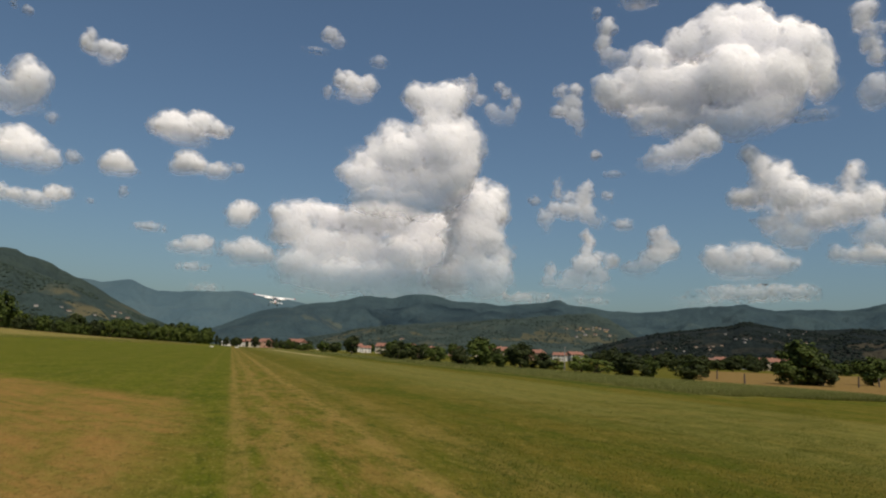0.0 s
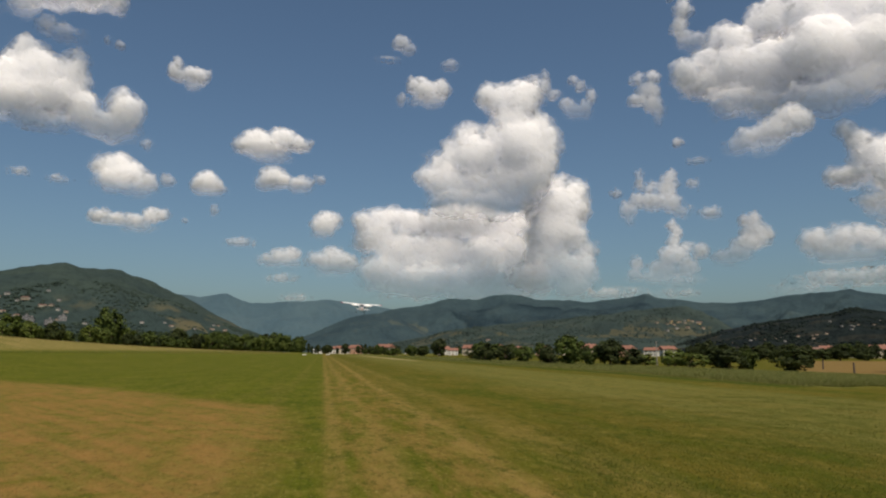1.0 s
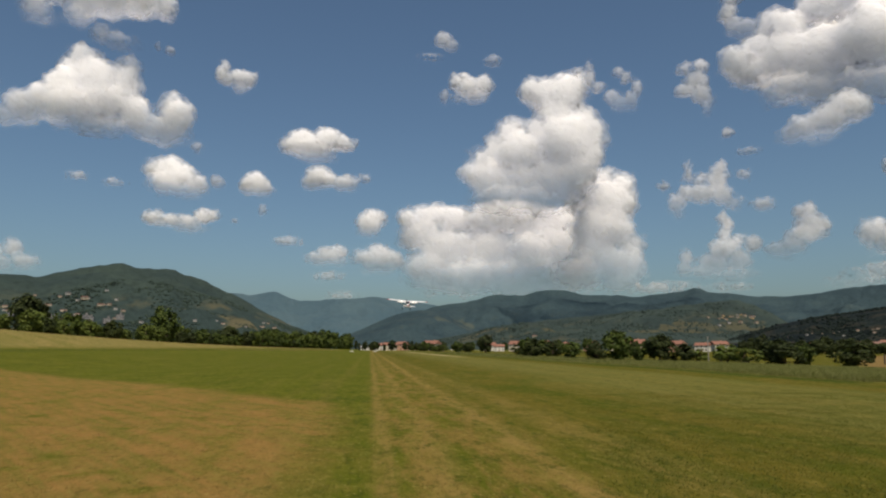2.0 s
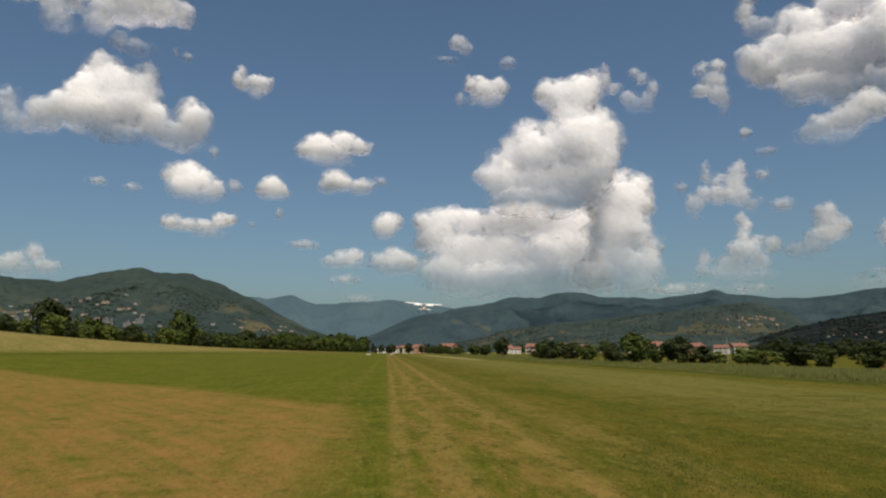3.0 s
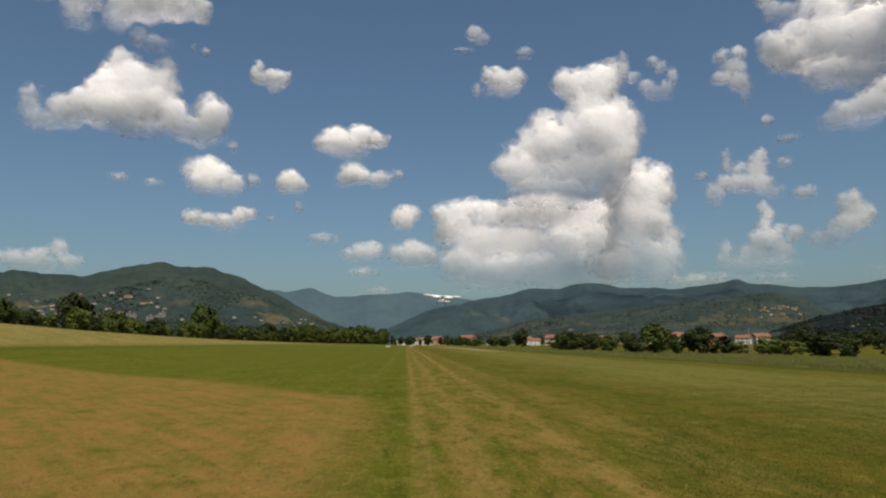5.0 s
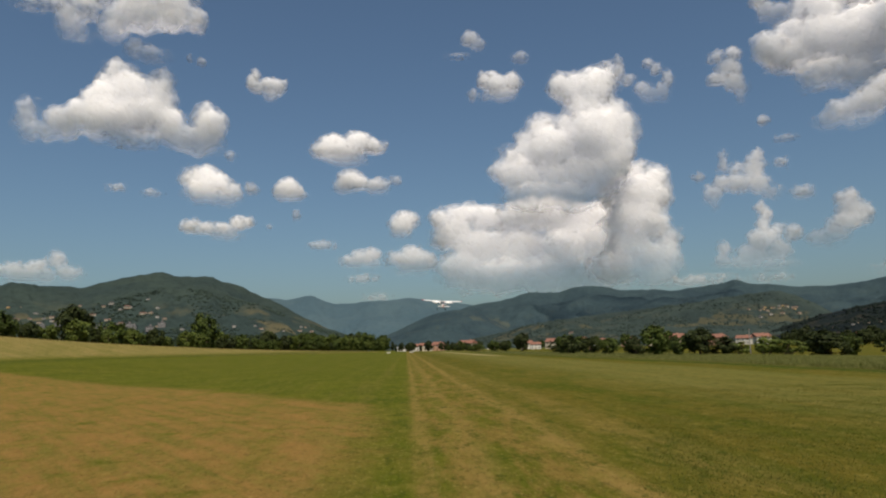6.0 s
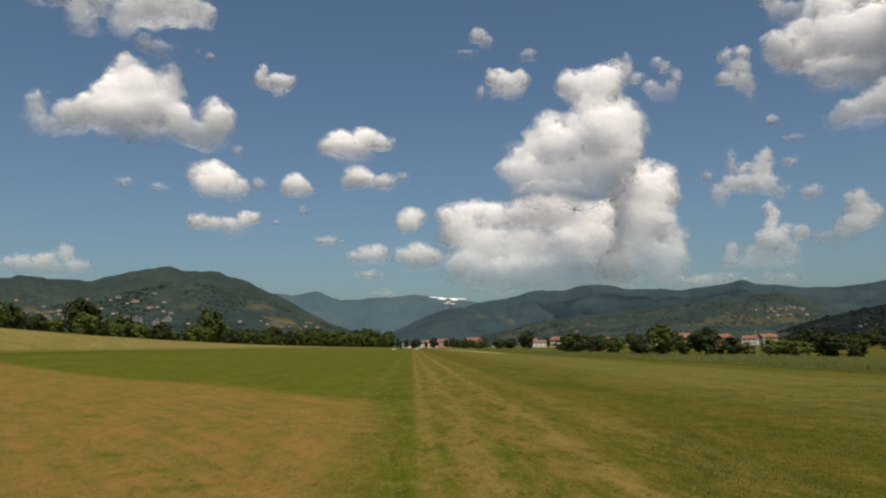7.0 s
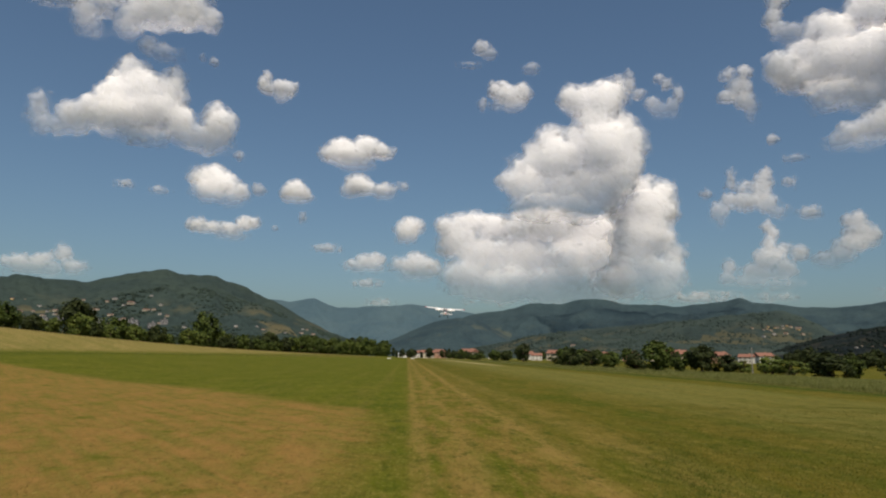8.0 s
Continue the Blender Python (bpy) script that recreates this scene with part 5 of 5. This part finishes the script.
# ---- aeroplane ----
M_PAINT = plain("white_aircraft_paint", (0.84, 0.84, 0.84), (0.9, 0.9, 0.89), 1.2, 0.28, spec=0.5)
M_RED = plain("red_aircraft_paint", (0.42, 0.015, 0.02), (0.5, 0.025, 0.03), 1.2, 0.3, spec=0.5)
M_INK = plain("black_marking", (0.012, 0.012, 0.014), (0.025, 0.025, 0.028), 4, 0.45)
M_BLUE = plain("dark_blue_marking", (0.012, 0.018, 0.05), (0.02, 0.028, 0.07), 4, 0.45)
M_RUBBER = plain("black_rubber", (0.018, 0.018, 0.018), (0.035, 0.034, 0.032), 8, 0.85)
M_STEEL = plain("bare_metal", (0.45, 0.45, 0.46), (0.6, 0.6, 0.6), 6, 0.35, metal=0.9)
glass = Nodes("tinted_canopy_glass")
glass.bsdf.inputs["Transmission Weight"].default_value = 0.85
M_CANOPY = glass.done((0.12, 0.15, 0.17), 0.04, 0, 0.5)


def oval(y, zc, hw, hh, power=2.5, k=24):
    pts = []
    for i in range(k):
        a = 2 * math.pi * i / k
        c, s = math.cos(a), math.sin(a)
        pts.append((hw * math.copysign(abs(c) ** (2 / power), c), y, zc + hh * math.copysign(abs(s) ** (2 / power), s)))
    return pts


def foil(x, lead, chord, z, thick, start=0.0, stop=1.0):
    """One rib: an aerofoil outline between two fractions of the chord, the nose towards +y."""
    u = [start + (stop - start) * (0.5 - 0.5 * math.cos(math.pi * i / 10)) for i in range(11)]
    half = lambda s: thick * chord * 5 * (0.2969 * math.sqrt(s) - 0.126 * s - 0.3516 * s * s + 0.2843 * s ** 3 - 0.1036 * s ** 4)
    camber = lambda s: 0.03 * chord * 4 * s * (1 - s)
    up = [(x, lead - s * chord, z + camber(s) + half(s) + 0.003) for s in u]
    dn = [(x, lead - s * chord, z + camber(s) - half(s) - 0.003) for s in u[::-1]]
    return up + dn


def lettering(text, size, parent, m, material, drape=None):
    cu = bpy.data.curves.new("lettering", "FONT")
    cu.body, cu.size, cu.extrude, cu.align_x, cu.align_y = text, size, 0.004, "CENTER", "CENTER"
    tmp = bpy.data.objects.new("lettering", cu)
    scene.collection.objects.link(tmp)
    bpy.context.view_layer.update()
    me = bpy.data.meshes.new_from_object(tmp.evaluated_get(bpy.context.evaluated_depsgraph_get()))
    bpy.data.objects.remove(tmp)
    if drape:
        for v in me.vertices:
            q = m @ v.co
            q.z = drape(q.x, q.y) + 0.004 + (0.003 if v.co.z > 0 else 0)
            v.co = q
        m = None
    return solid("lettering", me, material, parent, m=m)


def wing_top(x, y):
    """Height of the wing's upper skin."""
    x = abs(x)
    t = min(max((x - 2.75) / 2.35, 0), 1)
    lead, chord, z = 0.78 - 0.18 * t, 1.63 - 0.49 * t, (0.98 + 0.08 * x / 2.75) if x < 2.75 else 1.06 + 0.09 * t
    f = min(max((lead - y) / chord, 0.001), 1)
    return z + 0.12 * chord * f * (1 - f) + 0.65 * chord * (0.2969 * math.sqrt(f) - 0.126 * f - 0.3516 * f * f + 0.2843 * f ** 3 - 0.1036 * f ** 4)


def star(r, inner):
    bm = bmesh.new()
    ring = [bm.verts.new(((r if k % 2 == 0 else inner) * math.sin(k * math.pi / 5), (r if k % 2 == 0 else inner) * math.cos(k * math.pi / 5), 0)) for k in range(10)]
    f = bm.faces.new(ring)
    ext = bmesh.ops.extrude_face_region(bm, geom=[f])
    bmesh.ops.translate(bm, vec=(0, 0, 0.004), verts=[v for v in ext["geom"] if isinstance(v, bmesh.types.BMVert)])
    bmesh.ops.recalc_face_normals(bm, faces=bm.faces[:])
    return bm


def disc(r, t, seg=28):
    bm = bmesh.new()
    bmesh.ops.create_cone(bm, cap_ends=True, segments=seg, radius1=r, radius2=r, depth=t)
    return bm


def aeroplane():
    ob = new("aeroplane")
    body = [(2.32, -0.02, 0.30, 0.32), (2.15, -0.01, 0.42, 0.43), (1.5, 0.0, 0.47, 0.5), (0.95, 0.0, 0.48, 0.54), (0.0, 0.0, 0.48, 0.55), (-1.1, 0.02, 0.46, 0.53),
            (-1.9, 0.06, 0.38, 0.44), (-2.9, 0.12, 0.27, 0.34)]
    rear = [(-2.9, 0.12, 0.27, 0.34), (-3.6, 0.16, 0.2, 0.28), (-4.3, 0.2, 0.13, 0.22)]
    end = [(-4.3, 0.2, 0.13, 0.22), (-4.9, 0.23, 0.06, 0.15), (-5.05, 0.24, 0.02, 0.08)]
    fus = part("fuselage", loft([oval(*r) for r in body]), M_PAINT, ob)
    part("tail_band", loft([oval(*r) for r in rear]), M_RED, ob, "red painted tail band")
    part("tail_cone", loft([oval(*r) for r in end]), M_PAINT, ob)
    cab = [[(-0.44, 1.0, 0.42), (0.44, 1.0, 0.42), (0.44, 0.95, 0.5), (-0.44, 0.95, 0.5)], [(-0.46, 0.55, 0.42), (0.46, 0.55, 0.42), (0.4, 0.5, 0.9), (-0.4, 0.5, 0.9)],
           [(-0.46, -1.0, 0.42), (0.46, -1.0, 0.42), (0.4, -1.0, 0.92), (-0.4, -1.0, 0.92)], [(-0.38, -1.85, 0.42), (0.38, -1.85, 0.42), (0.34, -1.8, 0.5), (-0.34, -1.8, 0.5)]]
    can = part("canopy", loft(cab), M_CANOPY, ob, "tinted cabin glazing")
    for y in (0.5, -0.3, -1.0):
        for s in (-1, 1):
            part("window_post", tube((s * 0.465, y, 0.42), (s * 0.405, y, 0.93), 0.03, 0.03, 8), M_PAINT, can)
    part("cowl_intake", box(0.5, 0.06, 0.16, pose(0, 2.33, 0.1), 0.03), M_INK, ob)
    part("exhaust", tube((0.25, 1.7, -0.45), (0.27, 1.35, -0.62), 0.05, 0.05, 10), M_STEEL, ob)
    prop = part("propeller", loft([oval(2.32, 0, 0.13, 0.13, 2, 16), oval(2.5, 0, 0.09, 0.09, 2, 16), oval(2.58, 0, 0.02, 0.02, 2, 16)]), M_STEEL, ob)
    for s in (-1, 1):
        bm = loft([[(0.02 * c, 2.42 + 0.02 * d, s * 0.1) for c, d in ((-1, -1), (1, -1), (1, 1), (-1, 1))], [(0.1 * c, 2.42 + 0.012 * d, s * 0.6) for c, d in ((-1, -1), (1, -1), (1, 1), (-1, 1))],
                   [(0.06 * c, 2.42 + 0.006 * d, s * 1.14) for c, d in ((-1, -1), (1, -1), (1, 1), (-1, 1))]])
        part("propeller_blade", bm, M_INK, prop)
    for s in (-1, 1):
        # span station, leading edge, chord, height
        st = ((0.0, 0.78, 1.63, 0.98), (2.75, 0.78, 1.63, 1.06), (5.1, 0.60, 1.14, 1.15))
        wing = part("wing", loft([foil(s * x, l, c, z, 0.13, 0.0, 0.72) for x, l, c, z in st]), M_PAINT, ob)
        part("wing_tip", loft([foil(s * 5.1, 0.6, 1.14, 1.15, 0.13), foil(s * 5.35, 0.52, 1.0, 1.16, 0.1), foil(s * 5.48, 0.4, 0.72, 1.17, 0.05)]), M_RED, wing, "red wing tip")
        rib = [foil(0, 0.0, 1.63, 0.0, 0.13, 0.73, 1.0), foil(s * 2.2, 0.0, 1.63, 0.0, 0.13, 0.73, 1.0)]
        hinge = Matrix.Translation((s * 0.5, 0.78 - 0.73 * 1.63, 1.02)) @ pose(0, 0, 0, 42, 0, 0) @ Matrix.Translation((0, 0.73 * 1.63, 0))
        part("flap", loft(rib), M_PAINT, wing, "lowered wing flap", hinge)
        part("aileron", loft([foil(s * 2.8, 0.78, 1.62, 1.062, 0.13, 0.735, 1.0), foil(s * 5.06, 0.6, 1.15, 1.15, 0.13, 0.735, 1.0)]), M_PAINT, wing)
        part("wing_strut", loft([oval(0, 0, 0.02, 0.075, 2, 12), oval(2.45, 0, 0.02, 0.075, 2, 12)]), M_PAINT, ob,
             m=look((s * 0.46, 0.25, -0.38), (s * 2.7, 0.3, 1.0)) @ pose(0, 0, 0, -90, 0, 0))
        leg = part("landing_leg", loft([[(s * x + c * 0.02, y + d * 0.07, z) for c, d in ((-1, -1), (1, -1), (1, 1), (-1, 1))] for x, y, z in ((0.4, 0.95, -0.42), (0.75, 1.0, -0.9), (1.02, 1.02, -1.25))]), M_STEEL, ob)
        tyre = bmesh.new()
        rings = [[(s * 1.12 + 0.1 * math.cos(b), 1.02 + (0.21 + 0.1 * math.sin(b)) * math.cos(a), -1.27 + (0.21 + 0.1 * math.sin(b)) * math.sin(a)) for b in [2 * math.pi * j / 10 for j in range(10)]]
                 for a in [2 * math.pi * i / 24 for i in range(25)]]
        part("tyre", loft(rings, tyre, False), M_RUBBER, leg, "black rubber tyre")
        part("hub", tube((s * 1.05, 1.02, -1.27), (s * 1.19, 1.02, -1.27), 0.15, 0.15, 20), M_STEEL, leg)
        tail = [foil(s * 0.1, -3.95, 0.95, 0.3, 0.08, 0.0, 0.55), foil(s * 1.2, -4.1, 0.75, 0.3, 0.08, 0.0, 0.55), foil(s * 1.65, -4.25, 0.5, 0.3, 0.06, 0.0, 0.55)]
        part("tailplane", loft(tail), M_PAINT, ob)
        elev = [foil(s * 0.1, -3.95, 0.95, 0.3, 0.08, 0.57, 1.0), foil(s * 1.2, -4.1, 0.75, 0.3, 0.08, 0.57, 1.0), foil(s * 1.65, -4.25, 0.5, 0.3, 0.06, 0.57, 1.0)]
        part("elevator", loft(elev), M_PAINT, ob)
        # national marking and word on the fuselage side
        side = Matrix.Translation((s * 0.475, -0.95, 0.05)) @ pose(0, 0, 0, 90, 0, 90 * s)
        tone = part("roundel", disc(0.27, 0.012), M_BLUE, fus, "dark blue roundel with white star", side @ pose(0, 0, -0.012))
        part("star", star(0.25, 0.1), M_PAINT, tone, m=pose(0, 0, 0.007))
        for e in (-1, 1):
            part("bar", box(0.24, 0.15, 0.008, pose(e * 0.4, 0, 0.002)), M_PAINT, tone, "white bar with red line")
            part("stripe", box(0.24, 0.05, 0.01, pose(e * 0.4, 0, 0.004)), M_RED, tone)
        lettering("ARMY", 0.52, fus, Matrix.Translation((s * 0.4, -2.12, 0.08)) @ pose(0, 0, 0, 90, 0, 90 * s) @ pose(0, 0, 0, 0, s * -6.5, 0), M_INK)
        lettering("ARMY" if s > 0 else "U.S.", 0.9, wing, Matrix.Translation((s * 3.4, 0.2, 0)), M_INK, wing_top)
    fin = lambda zs: [[(x, y, z) for x, y in ((0.0, f), (0.05, f - 0.25), (0.045, b), (-0.045, b), (-0.05, f - 0.25))] for z, f, b in zs]
    vf = part("fin", loft(fin([(0.3, -3.3, -4.55), (0.7, -3.95, -4.6), (1.35, -4.3, -4.68)])), M_RED, ob, "red tail fin")
    part("fin_cap", loft(fin([(1.35, -4.3, -5.0), (1.55, -4.42, -5.0), (1.66, -4.6, -4.95)])), M_RED, ob)
    rud = part("rudder", loft([[(0.045, f, z), (0.012, b, z), (-0.012, b, z), (-0.045, f, z)] for z, f, b in ((0.1, -4.58, -5.1), (0.6, -4.63, -5.35), (1.0, -4.67, -5.32), (1.33, -4.7, -5.12))]), M_PAINT, ob)
    for s in (-1, 1):
        lettering("ARMY", 0.26, rud, pose(s * 0.06, -4.85, 1.12, 90, 0, 90 * s), M_INK)
        part("serial_bar", box(0.006, 0.72, 0.16, pose(s * 0.052, -4.78, 0.82)), M_INK, rud)
    tw = part("tail_leg", tube((0, -4.35, 0.02), (0, -4.75, -0.22), 0.03, 0.025, 8), M_STEEL, ob)
    part("tail_tyre", tube((-0.04, -4.8, -0.25), (0.04, -4.8, -0.25), 0.11, 0.11, 18), M_RUBBER, tw)
    part("antenna", tube((0, -0.2, 1.05), (0, -0.3, 1.5), 0.012, 0.006, 6), M_INK, ob)
    return tagged(ob, "white and red high-wing light aeroplane in flight, flaps lowered", "aeroplane")


plane = aeroplane()
plane.matrix_basis = Matrix.Translation(polar(3.0, 190, 1.7 + 190 * math.tan(radians(3.55)))) @ pose(0, 0, 0, 12, 3.5, 4)
